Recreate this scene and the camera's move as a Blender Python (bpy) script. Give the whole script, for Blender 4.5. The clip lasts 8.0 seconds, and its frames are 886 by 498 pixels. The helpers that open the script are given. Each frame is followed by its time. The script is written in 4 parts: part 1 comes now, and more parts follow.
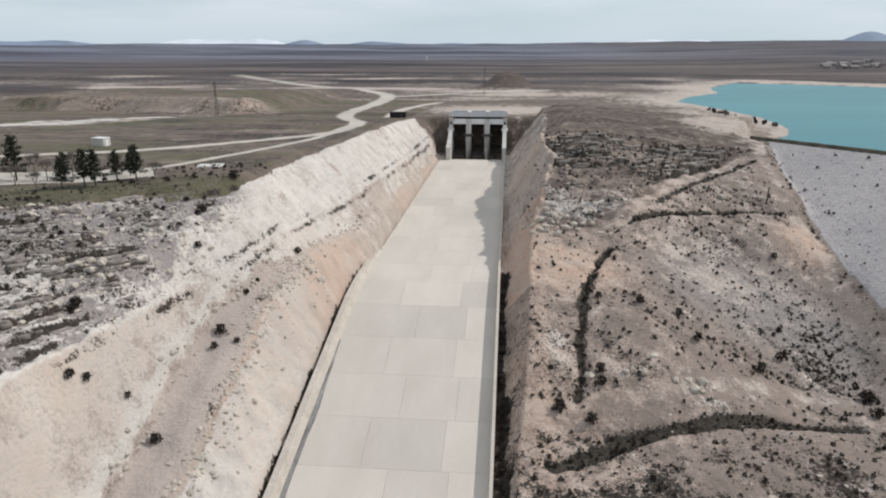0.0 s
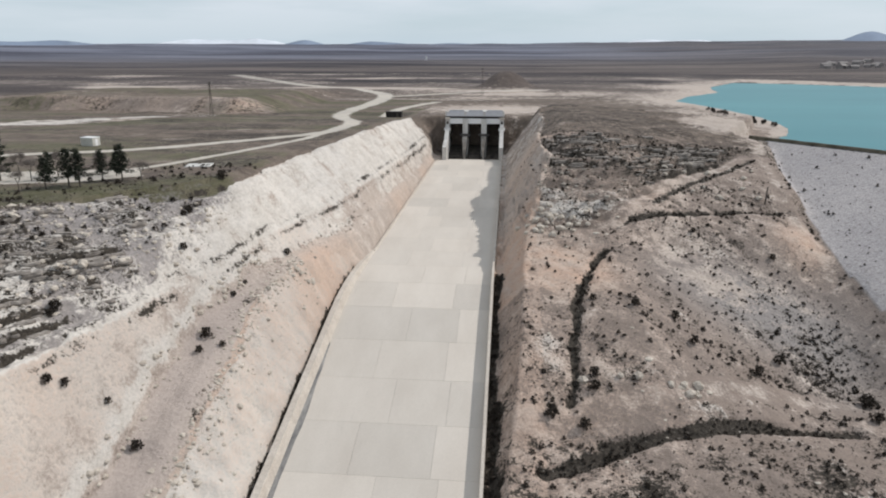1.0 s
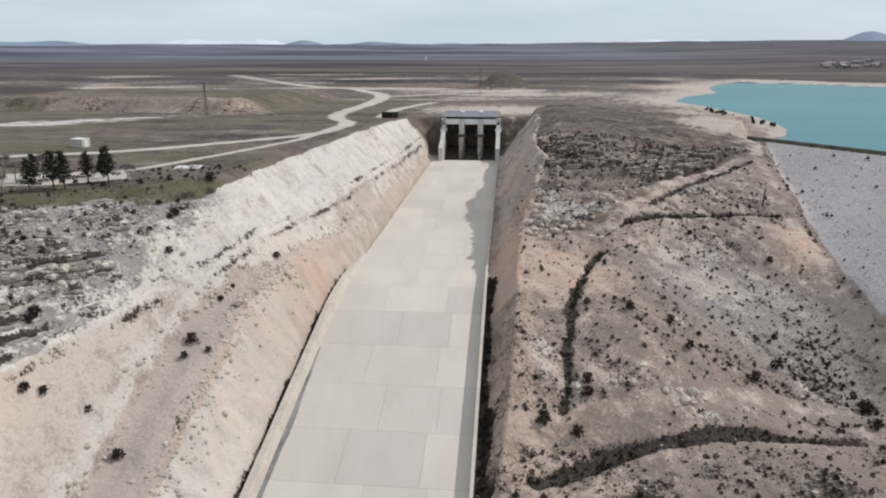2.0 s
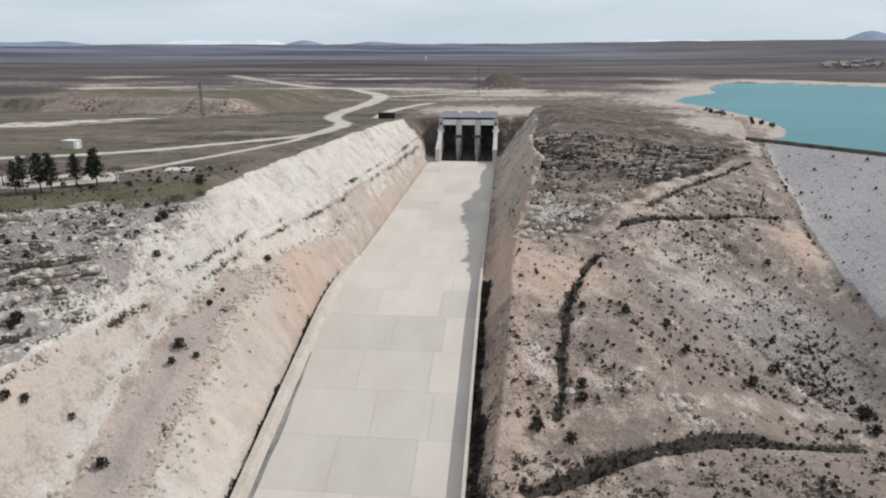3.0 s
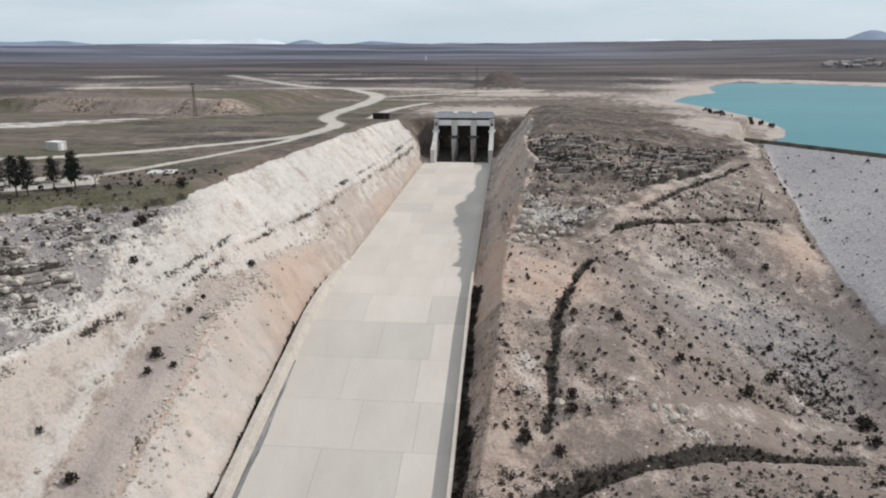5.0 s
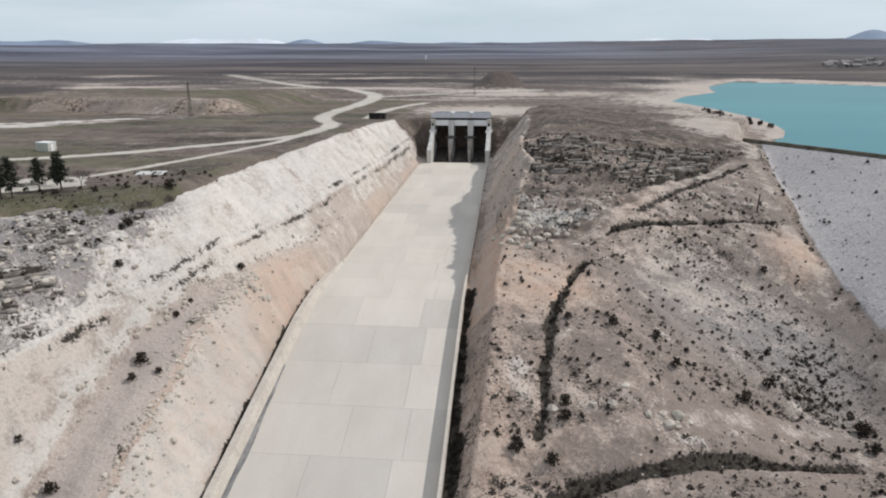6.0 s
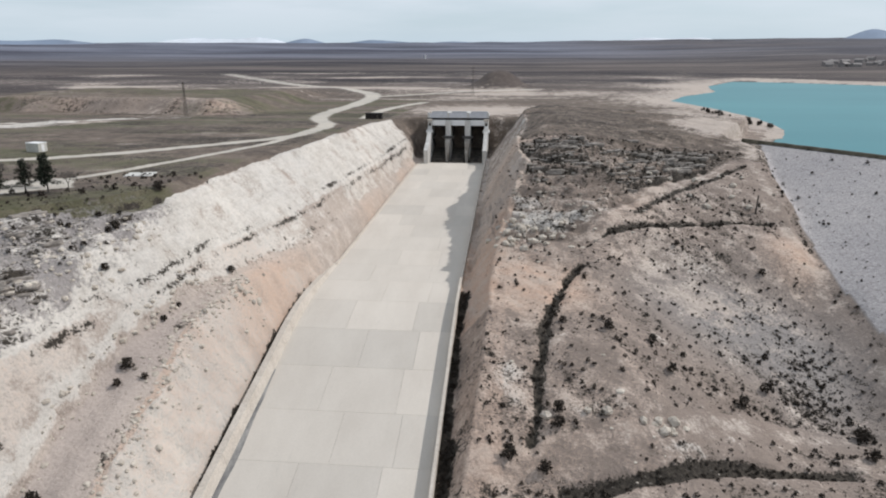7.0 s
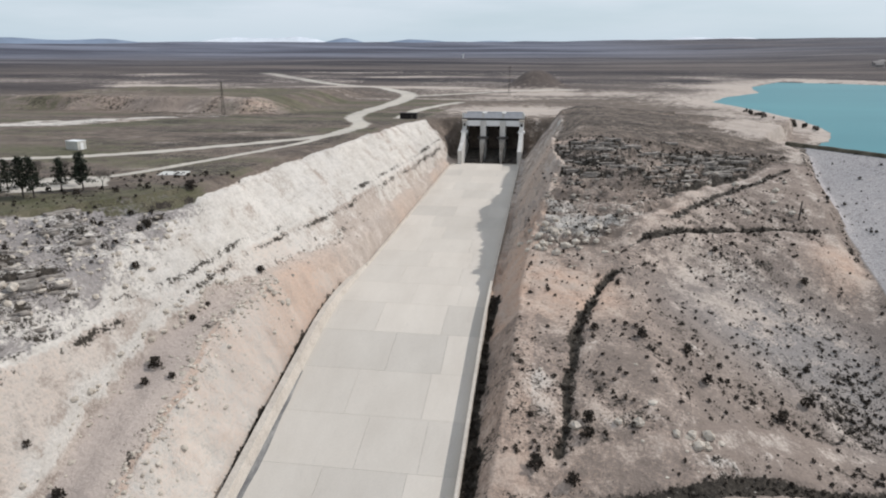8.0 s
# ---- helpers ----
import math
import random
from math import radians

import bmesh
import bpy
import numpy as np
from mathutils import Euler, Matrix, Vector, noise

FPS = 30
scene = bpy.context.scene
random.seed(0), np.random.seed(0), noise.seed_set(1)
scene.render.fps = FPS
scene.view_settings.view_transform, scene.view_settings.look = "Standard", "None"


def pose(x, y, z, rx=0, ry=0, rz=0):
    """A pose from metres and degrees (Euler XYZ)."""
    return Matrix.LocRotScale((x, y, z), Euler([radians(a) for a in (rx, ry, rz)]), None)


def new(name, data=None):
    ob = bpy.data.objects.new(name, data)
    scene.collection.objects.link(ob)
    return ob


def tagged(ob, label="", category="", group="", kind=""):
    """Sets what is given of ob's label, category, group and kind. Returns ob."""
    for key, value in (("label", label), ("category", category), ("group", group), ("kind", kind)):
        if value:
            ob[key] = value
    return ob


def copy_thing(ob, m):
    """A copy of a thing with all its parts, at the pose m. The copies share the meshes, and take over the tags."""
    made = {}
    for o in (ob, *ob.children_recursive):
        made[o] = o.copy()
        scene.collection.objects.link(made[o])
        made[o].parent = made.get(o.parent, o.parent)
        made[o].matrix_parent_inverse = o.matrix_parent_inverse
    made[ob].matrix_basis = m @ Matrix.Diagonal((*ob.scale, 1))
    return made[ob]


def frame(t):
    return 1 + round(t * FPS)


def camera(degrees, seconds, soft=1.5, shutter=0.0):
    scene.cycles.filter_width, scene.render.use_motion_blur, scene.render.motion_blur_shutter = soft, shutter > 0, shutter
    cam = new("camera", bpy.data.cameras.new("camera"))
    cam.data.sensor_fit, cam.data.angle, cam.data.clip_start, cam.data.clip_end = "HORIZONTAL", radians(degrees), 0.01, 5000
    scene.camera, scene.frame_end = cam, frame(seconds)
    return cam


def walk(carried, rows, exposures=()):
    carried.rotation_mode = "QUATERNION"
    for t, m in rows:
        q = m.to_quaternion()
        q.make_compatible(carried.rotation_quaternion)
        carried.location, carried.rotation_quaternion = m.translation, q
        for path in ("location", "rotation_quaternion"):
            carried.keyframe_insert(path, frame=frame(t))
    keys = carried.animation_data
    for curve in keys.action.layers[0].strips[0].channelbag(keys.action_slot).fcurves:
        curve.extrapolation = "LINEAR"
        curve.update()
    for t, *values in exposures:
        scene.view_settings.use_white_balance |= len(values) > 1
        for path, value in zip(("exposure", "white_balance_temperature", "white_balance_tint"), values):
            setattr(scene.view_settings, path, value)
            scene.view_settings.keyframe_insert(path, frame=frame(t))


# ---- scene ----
cam = camera(64.8, 8.0, soft=2.0)
METRES, EYE, TILT, LEAN, TURN = 22.0, 30.0, -16.1, 0.0, 5.3
ROWS = [
    (0.0, 0.0, 0.0, 0.0, -0.0, 0.0, 0.0),
    (0.5, 0.0399, 0.0654, 0.0023, 0.01, 0.01, -0.01),
    (1.0, 0.0843, 0.1281, 0.0119, 0.03, 0.01, 0.0),
    (1.5, 0.1278, 0.1852, 0.0263, 0.03, 0.02, 0.03),
    (3.0, 0.2385, 0.3258, 0.0721, 0.09, 0.02, 0.08),
    (3.5, 0.2713, 0.3689, 0.0865, 0.12, 0.01, 0.08),
    (4.0, 0.299, 0.4096, 0.099, 0.13, 0.01, 0.09),
    (4.5, 0.3279, 0.4535, 0.1101, 0.16, -0.0, 0.08),
    (6.0, 0.4361, 0.6087, 0.1549, 0.21, -0.06, 0.05),
    (6.5, 0.4712, 0.6603, 0.1696, 0.21, -0.08, 0.05),
    (7.0, 0.5022, 0.7075, 0.1853, 0.23, -0.11, 0.04),
    (7.5, 0.5265, 0.7558, 0.2023, 0.73, -0.12, -0.12),
    (8.0, 0.5479, 0.8015, 0.2201, 3.11, -0.18, -0.84),
]
walk(cam, [(t, pose(14.5, 0, EYE, TILT, LEAN, TURN) @ pose(METRES * x, METRES * y, METRES * z, 90 + pitch, roll, yaw)) for t, x, y, z, yaw, pitch, roll in ROWS],
     exposures=[(0.0, 0.0, 6500, 11), (4.5, 0.0, 6450, 11), (8.0, 0.03, 6400, 11)])


# ---- world, sun, exposure ----
SUN_DIR = Vector((0.66, 0.30, 0.69)).normalized()
sun = new("sun", bpy.data.lights.new("sun", "SUN"))
sun.data.energy, sun.data.angle, sun.data.color = 2.6, radians(1.5), (1.0, 0.965, 0.92)
sun.matrix_world = SUN_DIR.to_track_quat("Z", "Y").to_matrix().to_4x4()


def build_world():
    w = bpy.data.worlds.new("sky")
    scene.world = w
    w.use_nodes = True
    nt = w.node_tree
    nt.nodes.clear()
    out = nt.nodes.new("ShaderNodeOutputWorld")
    bg = nt.nodes.new("ShaderNodeBackground")
    sky = nt.nodes.new("ShaderNodeTexSky")
    sky.sky_type, sky.sun_disc = "NISHITA", False
    sky.sun_elevation = math.asin(SUN_DIR.z)
    sky.sun_rotation = math.atan2(SUN_DIR.x, SUN_DIR.y)
    sky.dust_density, sky.altitude = 1.0, 900
    co = nt.nodes.new("ShaderNodeTexCoord")
    mp = nt.nodes.new("ShaderNodeMapping")
    mp.inputs["Scale"].default_value = (1.6, 1.6, 11.0)
    ns = nt.nodes.new("ShaderNodeTexNoise")
    ns.inputs["Scale"].default_value = 1.7
    ns.inputs["Detail"].default_value = 7.0
    ns.inputs["Roughness"].default_value = 0.55
    ramp = nt.nodes.new("ShaderNodeValToRGB")
    ramp.color_ramp.elements[0].position, ramp.color_ramp.elements[0].color = 0.36, (0.35, 0.35, 0.35, 1)
    ramp.color_ramp.elements[1].position, ramp.color_ramp.elements[1].color = 0.62, (0.95, 0.95, 0.95, 1)
    sep = nt.nodes.new("ShaderNodeSeparateXYZ")
    hgt = nt.nodes.new("ShaderNodeMapRange")
    hgt.inputs["From Min"].default_value, hgt.inputs["From Max"].default_value = -0.005, 0.06
    hgt.inputs["To Min"].default_value, hgt.inputs["To Max"].default_value = 0.35, 1.0
    mul = nt.nodes.new("ShaderNodeMath")
    mul.operation = "MULTIPLY"
    mix = nt.nodes.new("ShaderNodeMixRGB")
    mix.inputs["Color2"].default_value = (7.7, 8.5, 9.2, 1)
    low = nt.nodes.new("ShaderNodeMapRange")
    low.inputs["From Min"].default_value, low.inputs["From Max"].default_value = 0.0, 0.16
    low.inputs["To Min"].default_value, low.inputs["To Max"].default_value = 0.9, 0.15
    hz = nt.nodes.new("ShaderNodeMixRGB")
    hz.inputs["Color2"].default_value = (5.6, 7.1, 8.2, 1)
    bg.inputs["Strength"].default_value = 0.09
    for a, b in ((co.outputs["Generated"], mp.inputs["Vector"]), (mp.outputs["Vector"], ns.inputs["Vector"]),
                 (ns.outputs["Fac"], ramp.inputs["Fac"]), (co.outputs["Generated"], sep.inputs["Vector"]),
                 (sep.outputs["Z"], hgt.inputs["Value"]), (hgt.outputs["Result"], mul.inputs[0]),
                 (ramp.outputs["Color"], mul.inputs[1]), (mul.outputs["Value"], mix.inputs["Fac"]),
                 (sep.outputs["Z"], low.inputs["Value"]), (low.outputs["Result"], hz.inputs["Fac"]),
                 (sky.outputs["Color"], hz.inputs["Color1"]), (hz.outputs["Color"], mix.inputs["Color1"]), (mix.outputs["Color"], bg.inputs["Color"]),
                 (bg.outputs["Background"], out.inputs["Surface"])):
        nt.links.new(a, b)


build_world()


# ---- materials ----
class Mat:
    """A small node builder round one principled material."""

    def __init__(self, name, rough=0.85, metal=0.0):
        self.m = bpy.data.materials.new(name)
        self.m.use_nodes = True
        self.nt = self.m.node_tree
        self.bsdf = self.nt.nodes["Principled BSDF"]
        self.bsdf.inputs["Roughness"].default_value = rough
        self.bsdf.inputs["Metallic"].default_value = metal
        self.bsdf.inputs["Specular IOR Level"].default_value = 0.25
        self.pos = self.nt.nodes.new("ShaderNodeNewGeometry").outputs["Position"]

    def link(self, a, b):
        self.nt.links.new(a, b)

    def noise(self, scale, detail=4.0, rough=0.6, squash=(1, 1, 1)):
        n = self.nt.nodes.new("ShaderNodeTexNoise")
        n.inputs["Scale"].default_value = scale
        n.inputs["Detail"].default_value = detail
        n.inputs["Roughness"].default_value = rough
        mp = self.nt.nodes.new("ShaderNodeMapping")
        mp.inputs["Scale"].default_value = squash
        self.link(self.pos, mp.inputs["Vector"])
        self.link(mp.outputs["Vector"], n.inputs["Vector"])
        return n.outputs["Fac"]

    def span(self, fac, lo, hi, a=0.0, b=1.0):
        r = self.nt.nodes.new("ShaderNodeMapRange")
        r.inputs["From Min"].default_value, r.inputs["From Max"].default_value = lo, hi
        r.inputs["To Min"].default_value, r.inputs["To Max"].default_value = a, b
        self.link(fac, r.inputs["Value"])
        return r.outputs["Result"]

    def math(self, op, a, b):
        n = self.nt.nodes.new("ShaderNodeMath")
        n.operation = op
        for i, v in enumerate((a, b)):
            if isinstance(v, (int, float)):
                n.inputs[i].default_value = v
            else:
                self.link(v, n.inputs[i])
        return n.outputs["Value"]

    def mix(self, fac, a, b, mode="MIX"):
        n = self.nt.nodes.new("ShaderNodeMixRGB")
        n.blend_type = mode
        for key, v in (("Fac", fac), ("Color1", a), ("Color2", b)):
            if isinstance(v, (int, float)):
                n.inputs[key].default_value = v
            elif isinstance(v, tuple):
                n.inputs[key].default_value = (*v, 1)
            else:
                self.link(v, n.inputs[key])
        return n.outputs["Color"]

    def layer(self, name):
        n = self.nt.nodes.new("ShaderNodeAttribute")
        n.attribute_name = name
        return n.outputs["Fac"]

    def rand(self):
        return self.nt.nodes.new("ShaderNodeObjectInfo").outputs["Random"]

    def island(self):
        return self.nt.nodes.new("ShaderNodeNewGeometry").outputs["Random Per Island"]

    def done(self, color, bump=None, depth=0.05, strength=0.6):
        if isinstance(color, tuple):
            self.bsdf.inputs["Base Color"].default_value = (*color, 1)
        else:
            self.link(color, self.bsdf.inputs["Base Color"])
        if bump is not None:
            b = self.nt.nodes.new("ShaderNodeBump")
            b.inputs["Strength"].default_value = strength
            b.inputs["Distance"].default_value = depth
            self.link(bump, b.inputs["Height"])
            self.link(b.outputs["Normal"], self.bsdf.inputs["Normal"])
        return self.m


def two_tone(name, a, b, scale, rough=0.85, metal=0.0, fine=6.0, depth=0.02, squash=(1, 1, 1), per_object=0.0):
    k = Mat(name, rough, metal)
    c = k.mix(k.span(k.noise(scale, 5, 0.65, squash), 0.35, 0.65), a, b)
    f = k.noise(scale * fine, 4, 0.7)
    c = k.mix(1.0, c, k.mix(k.span(f, 0.3, 0.7), (0.82, 0.82, 0.82), (1.12, 1.12, 1.12)), "MULTIPLY")
    if per_object:
        c = k.mix(1.0, c, k.mix(k.rand(), (1 - per_object,) * 3, (1 + per_object,) * 3), "MULTIPLY")
    return k.done(c, f, depth)


def ground_material():
    k = Mat("dry_ground", 0.95)
    big, mid, fine = k.noise(0.035, 5, 0.6), k.noise(0.22, 6, 0.68), k.noise(1.6, 5, 0.72)
    streak = k.noise(0.5, 5, 0.65, (0.25, 0.25, 3.0))
    soil = k.mix(k.span(mid, 0.35, 0.68), (0.112, 0.087, 0.070), (0.225, 0.181, 0.148))
    soil = k.mix(1.0, soil, k.mix(k.span(k.noise(0.05, 6, 0.65, (0.45, 1, 1)), 0.36, 0.64), (0.74, 0.74, 0.74), (1.2, 1.19, 1.17)), "MULTIPLY")
    field = k.mix(k.span(k.noise(0.0022, 8, 0.68, (0.55, 2.6, 1)), 0.40, 0.62), (0.030, 0.024, 0.026), (0.150, 0.122, 0.108))
    haze_tint = k.mix(k.span(k.noise(0.0014, 6, 0.6, (0.5, 2.0, 1)), 0.40, 0.60), (0.060, 0.062, 0.086), (0.185, 0.198, 0.245))
    marl = k.mix(k.span(mid, 0.3, 0.7), (0.50, 0.455, 0.40), (0.69, 0.645, 0.585))
    marl = k.mix(k.span(streak, 0.56, 0.72, 0.0, 0.32), marl, (0.31, 0.275, 0.235))
    clay = k.mix(k.span(mid, 0.3, 0.7), (0.52, 0.355, 0.262), (0.50, 0.41, 0.342))
    sand = k.mix(k.span(mid, 0.3, 0.7), (0.40, 0.335, 0.285), (0.53, 0.455, 0.392))
    grass = k.mix(k.span(mid, 0.35, 0.65), (0.075, 0.076, 0.036), (0.155, 0.136, 0.092))
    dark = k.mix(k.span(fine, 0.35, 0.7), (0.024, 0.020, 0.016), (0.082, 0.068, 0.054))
    track = k.mix(k.span(mid, 0.3, 0.7), (0.47, 0.425, 0.36), (0.58, 0.535, 0.465))
    c = k.mix(k.layer("far"), soil, field)
    c = k.mix(k.layer("haze_tint"), c, haze_tint)

    tuft = k.span(k.math("ADD", k.math("MULTIPLY", k.noise(0.55, 6, 0.75), 0.55), k.math("MULTIPLY", k.noise(2.1, 4, 0.7), 0.45)), 0.34, 0.66)

    def over(c, name, col, grain, width=0.28):
        a = k.layer(name)
        lo = k.math("SUBTRACT", 1.0, a)
        e = k.math("SUBTRACT", grain, lo)
        return k.mix(k.span(e, -width / 2, width / 2), c, col)

    grain = k.math("ADD", k.math("MULTIPLY", mid, 0.6), k.math("MULTIPLY", fine, 0.4))
    grain = k.span(grain, 0.3, 0.7)
    stone = k.mix(k.span(fine, 0.35, 0.65), (0.36, 0.335, 0.328), (0.45, 0.422, 0.412))
    loam = k.mix(k.span(mid, 0.3, 0.7), (0.235, 0.186, 0.154), (0.335, 0.272, 0.230))
    c = k.mix(k.layer("loam"), c, loam)
    c = k.mix(k.layer("riprap"), c, k.mix(k.layer("loam"), stone, (0.285, 0.262, 0.245)))
    c = over(c, "sand", sand, grain)
    c = over(c, "marl", marl, grain)
    c = over(c, "clay", clay, grain, 0.6)
    c = over(c, "grass", grass, grain)
    c = over(c, "track", track, grain)
    c = k.mix(k.layer("silt"), c, k.mix(k.span(big, 0.3, 0.7), (0.42, 0.352, 0.308), (0.47, 0.40, 0.352)))
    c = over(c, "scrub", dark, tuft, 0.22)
    speck = k.noise(0.9, 6, 0.75)
    c = k.mix(k.math("MULTIPLY", k.span(speck, 0.57, 0.63), k.layer("specks")), c, (0.075, 0.064, 0.052))
    chip = k.noise(1.3, 6, 0.75, (1, 1, 2.0))
    c = k.mix(k.math("MULTIPLY", k.span(chip, 0.60, 0.66, 0, 0.8), k.layer("specks")), c, (0.50, 0.46, 0.41))
    c = k.mix(1.0, c, k.mix(k.span(fine, 0.3, 0.7), (0.86, 0.86, 0.86), (1.12, 1.12, 1.12)), "MULTIPLY")
    c = k.mix(1.0, c, k.mix(k.span(big, 0.3, 0.7), (0.90, 0.90, 0.91), (1.08, 1.07, 1.06)), "MULTIPLY")
    return k.done(c, k.math("ADD", fine, k.math("MULTIPLY", mid, 2.0)), 0.35, 0.7)


def slab_material():
    k = Mat("chute_concrete", 0.8)
    c = k.mix(k.span(k.noise(0.12, 6, 0.62, (1, 0.35, 1)), 0.3, 0.7), (0.555, 0.500, 0.440), (0.630, 0.575, 0.512))
    c = k.mix(1.0, c, k.mix(k.rand(), (0.90, 0.905, 0.90), (1.05, 1.045, 1.03)), "MULTIPLY")
    c = k.mix(k.span(k.noise(0.5, 6, 0.7, (2.0, 0.3, 1)), 0.60, 0.78, 0, 0.22), c, (0.33, 0.31, 0.28))
    f = k.noise(3.0, 5, 0.7)
    c = k.mix(1.0, c, k.mix(k.span(f, 0.3, 0.7), (0.95, 0.95, 0.95), (1.04, 1.04, 1.04)), "MULTIPLY")
    return k.done(c, f, 0.01, 0.4)


def water_material():
    k = Mat("turquoise_water", 0.35)
    c = k.mix(k.span(k.noise(0.004, 4, 0.5, (1, 3, 1)), 0.35, 0.65), (0.030, 0.185, 0.205), (0.050, 0.232, 0.248))
    k.bsdf.inputs["Specular IOR Level"].default_value = 0.18
    return k.done(c, k.noise(0.35, 3, 0.5, (1, 2.2, 1)), 0.12, 0.35)


M_GROUND = ground_material()
M_SLAB = slab_material()
M_WATER = water_material()
M_WALL = two_tone("wall_concrete", (0.50, 0.44, 0.375), (0.60, 0.54, 0.47), 0.35, fine=7)
M_PIER = two_tone("pier_concrete", (0.50, 0.48, 0.45), (0.64, 0.62, 0.585), 0.3, squash=(1, 1, 0.3))
M_PALE = two_tone("pale_girder_paint", (0.80, 0.79, 0.77), (0.86, 0.85, 0.83), 0.5)
M_GREY = two_tone("grey_parapet_paint", (0.56, 0.56, 0.58), (0.64, 0.64, 0.66), 0.4)
M_CREST = two_tone("stained_shaded_concrete", (0.035, 0.030, 0.026), (0.11, 0.095, 0.08), 0.4, squash=(1.5, 1.5, 0.3))
M_NOSE = two_tone("damp_pier_concrete", (0.20, 0.175, 0.15), (0.50, 0.46, 0.41), 0.35, squash=(1, 1, 0.3))
M_STEEL = two_tone("dark_gate_steel", (0.014, 0.016, 0.021), (0.030, 0.032, 0.038), 0.6, rough=0.5, metal=0.3)
M_RUST = two_tone("rusty_steel", (0.06, 0.055, 0.052), (0.13, 0.12, 0.112), 0.8, rough=0.7, metal=0.4)
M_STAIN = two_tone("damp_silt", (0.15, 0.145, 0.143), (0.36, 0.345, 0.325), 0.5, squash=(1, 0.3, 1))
M_ROCK = two_tone("limestone_rock", (0.38, 0.325, 0.268), (0.60, 0.535, 0.455), 0.6, fine=5, depth=0.08)
M_GREYROCK = two_tone("grey_weathered_rock", (0.20, 0.170, 0.140), (0.46, 0.405, 0.345), 0.5, fine=5, depth=0.08)
M_SHRUB = two_tone("dry_shrub_leaves", (0.022, 0.017, 0.013), (0.060, 0.047, 0.036), 1.5)
M_PINE = two_tone("pine_needles", (0.012, 0.017, 0.011), (0.030, 0.036, 0.020), 1.2)
M_BARK = two_tone("bark", (0.06, 0.05, 0.042), (0.12, 0.10, 0.085), 3.0)
M_TWIG = two_tone("bare_twigs", (0.10, 0.083, 0.072), (0.17, 0.145, 0.125), 2.0)
M_DARK = two_tone("dark_cladding_and_shade", (0.020, 0.017, 0.015), (0.045, 0.038, 0.033), 0.8)
M_PLASTER = two_tone("cream_plaster", (0.46, 0.44, 0.385), (0.55, 0.53, 0.475), 0.5)
M_WHITE = two_tone("white_paint", (0.75, 0.74, 0.72), (0.82, 0.81, 0.79), 0.5)
M_GLASS = two_tone("dark_window_glass", (0.03, 0.035, 0.04), (0.05, 0.055, 0.06), 0.5, rough=0.15)
M_HOUSE = two_tone("weathered_house_render", (0.22, 0.20, 0.19), (0.34, 0.31, 0.29), 0.3)
M_LEDGE = two_tone("ledge_rock", (0.14, 0.12, 0.103), (0.40, 0.355, 0.31), 0.5, fine=5, depth=0.08, squash=(1, 1, 3))
M_BUND = two_tone("grassy_bund_earth", (0.065, 0.058, 0.040), (0.150, 0.130, 0.095), 0.5)
M_PAD = two_tone("pale_concrete_pad", (0.52, 0.50, 0.46), (0.63, 0.61, 0.57), 0.4)
M_TIMBER = two_tone("weathered_timber", (0.05, 0.042, 0.036), (0.09, 0.076, 0.065), 1.0)
M_HILL = two_tone("haze_blue_far_hill", (0.20, 0.25, 0.33), (0.25, 0.30, 0.38), 0.002, fine=3, depth=0.5)
M_SNOW = two_tone("snow_far_hill", (0.62, 0.66, 0.72), (0.76, 0.80, 0.84), 0.002, fine=3, depth=0.5)


# ---- helpers for things ----
def part(name, bm, material, parent=None, label="", smooth=False):
    me = bpy.data.meshes.new(name)
    bm.to_mesh(me)
    bm.free()
    me.materials.append(material)
    if smooth:
        for p in me.polygons:
            p.use_smooth = True
    ob = new(name, me)
    ob.parent = parent
    if label:
        tagged(ob, label)
    return ob


def box(bm, x0, x1, y0, y1, z0, z1, bevel=0.0):
    vs = bmesh.ops.create_cube(bm, size=1.0)["verts"]
    for v in vs:
        v.co = Vector(((x0 + x1) / 2 + v.co.x * (x1 - x0), (y0 + y1) / 2 + v.co.y * (y1 - y0), (z0 + z1) / 2 + v.co.z * (z1 - z0)))
    if bevel:
        es = list({e for v in vs for e in v.link_edges})
        bmesh.ops.bevel(bm, geom=es, offset=bevel, segments=1, affect="EDGES")
    return bm


def boxed(x0, x1, y0, y1, z0, z1, bevel=0.0):
    return box(bmesh.new(), x0, x1, y0, y1, z0, z1, bevel)


def rod(bm, a, b, r0, r1=None, sides=6):
    a, b = Vector(a), Vector(b)
    r1 = r0 if r1 is None else r1
    m = Matrix.Translation((a + b) / 2) @ (b - a).to_track_quat("Z", "Y").to_matrix().to_4x4()
    bmesh.ops.create_cone(bm, cap_ends=True, segments=sides, radius1=r0, radius2=r1, depth=(b - a).length, matrix=m)
    return bm


def prism(outline, x0, x1):
    """A solid with a side outline of (y, z) pairs, from x0 to x1."""
    bm = bmesh.new()
    n = len(outline)
    a = [bm.verts.new((x0, y, z)) for y, z in outline]
    b = [bm.verts.new((x1, y, z)) for y, z in outline]
    bm.faces.new(a)
    bm.faces.new(b[::-1])
    for i in range(n):
        bm.faces.new((a[i], b[i], b[(i + 1) % n], a[(i + 1) % n]))
    bmesh.ops.recalc_face_normals(bm, faces=bm.faces)
    return bm


def sheet(name, verts, faces, material, smooth=True, parent=None):
    me = bpy.data.meshes.new(name)
    me.from_pydata(verts, [], faces)
    me.materials.append(material)
    if smooth:
        me.polygons.foreach_set("use_smooth", [True] * len(me.polygons))
    ob = new(name, me)
    ob.parent = parent
    return ob


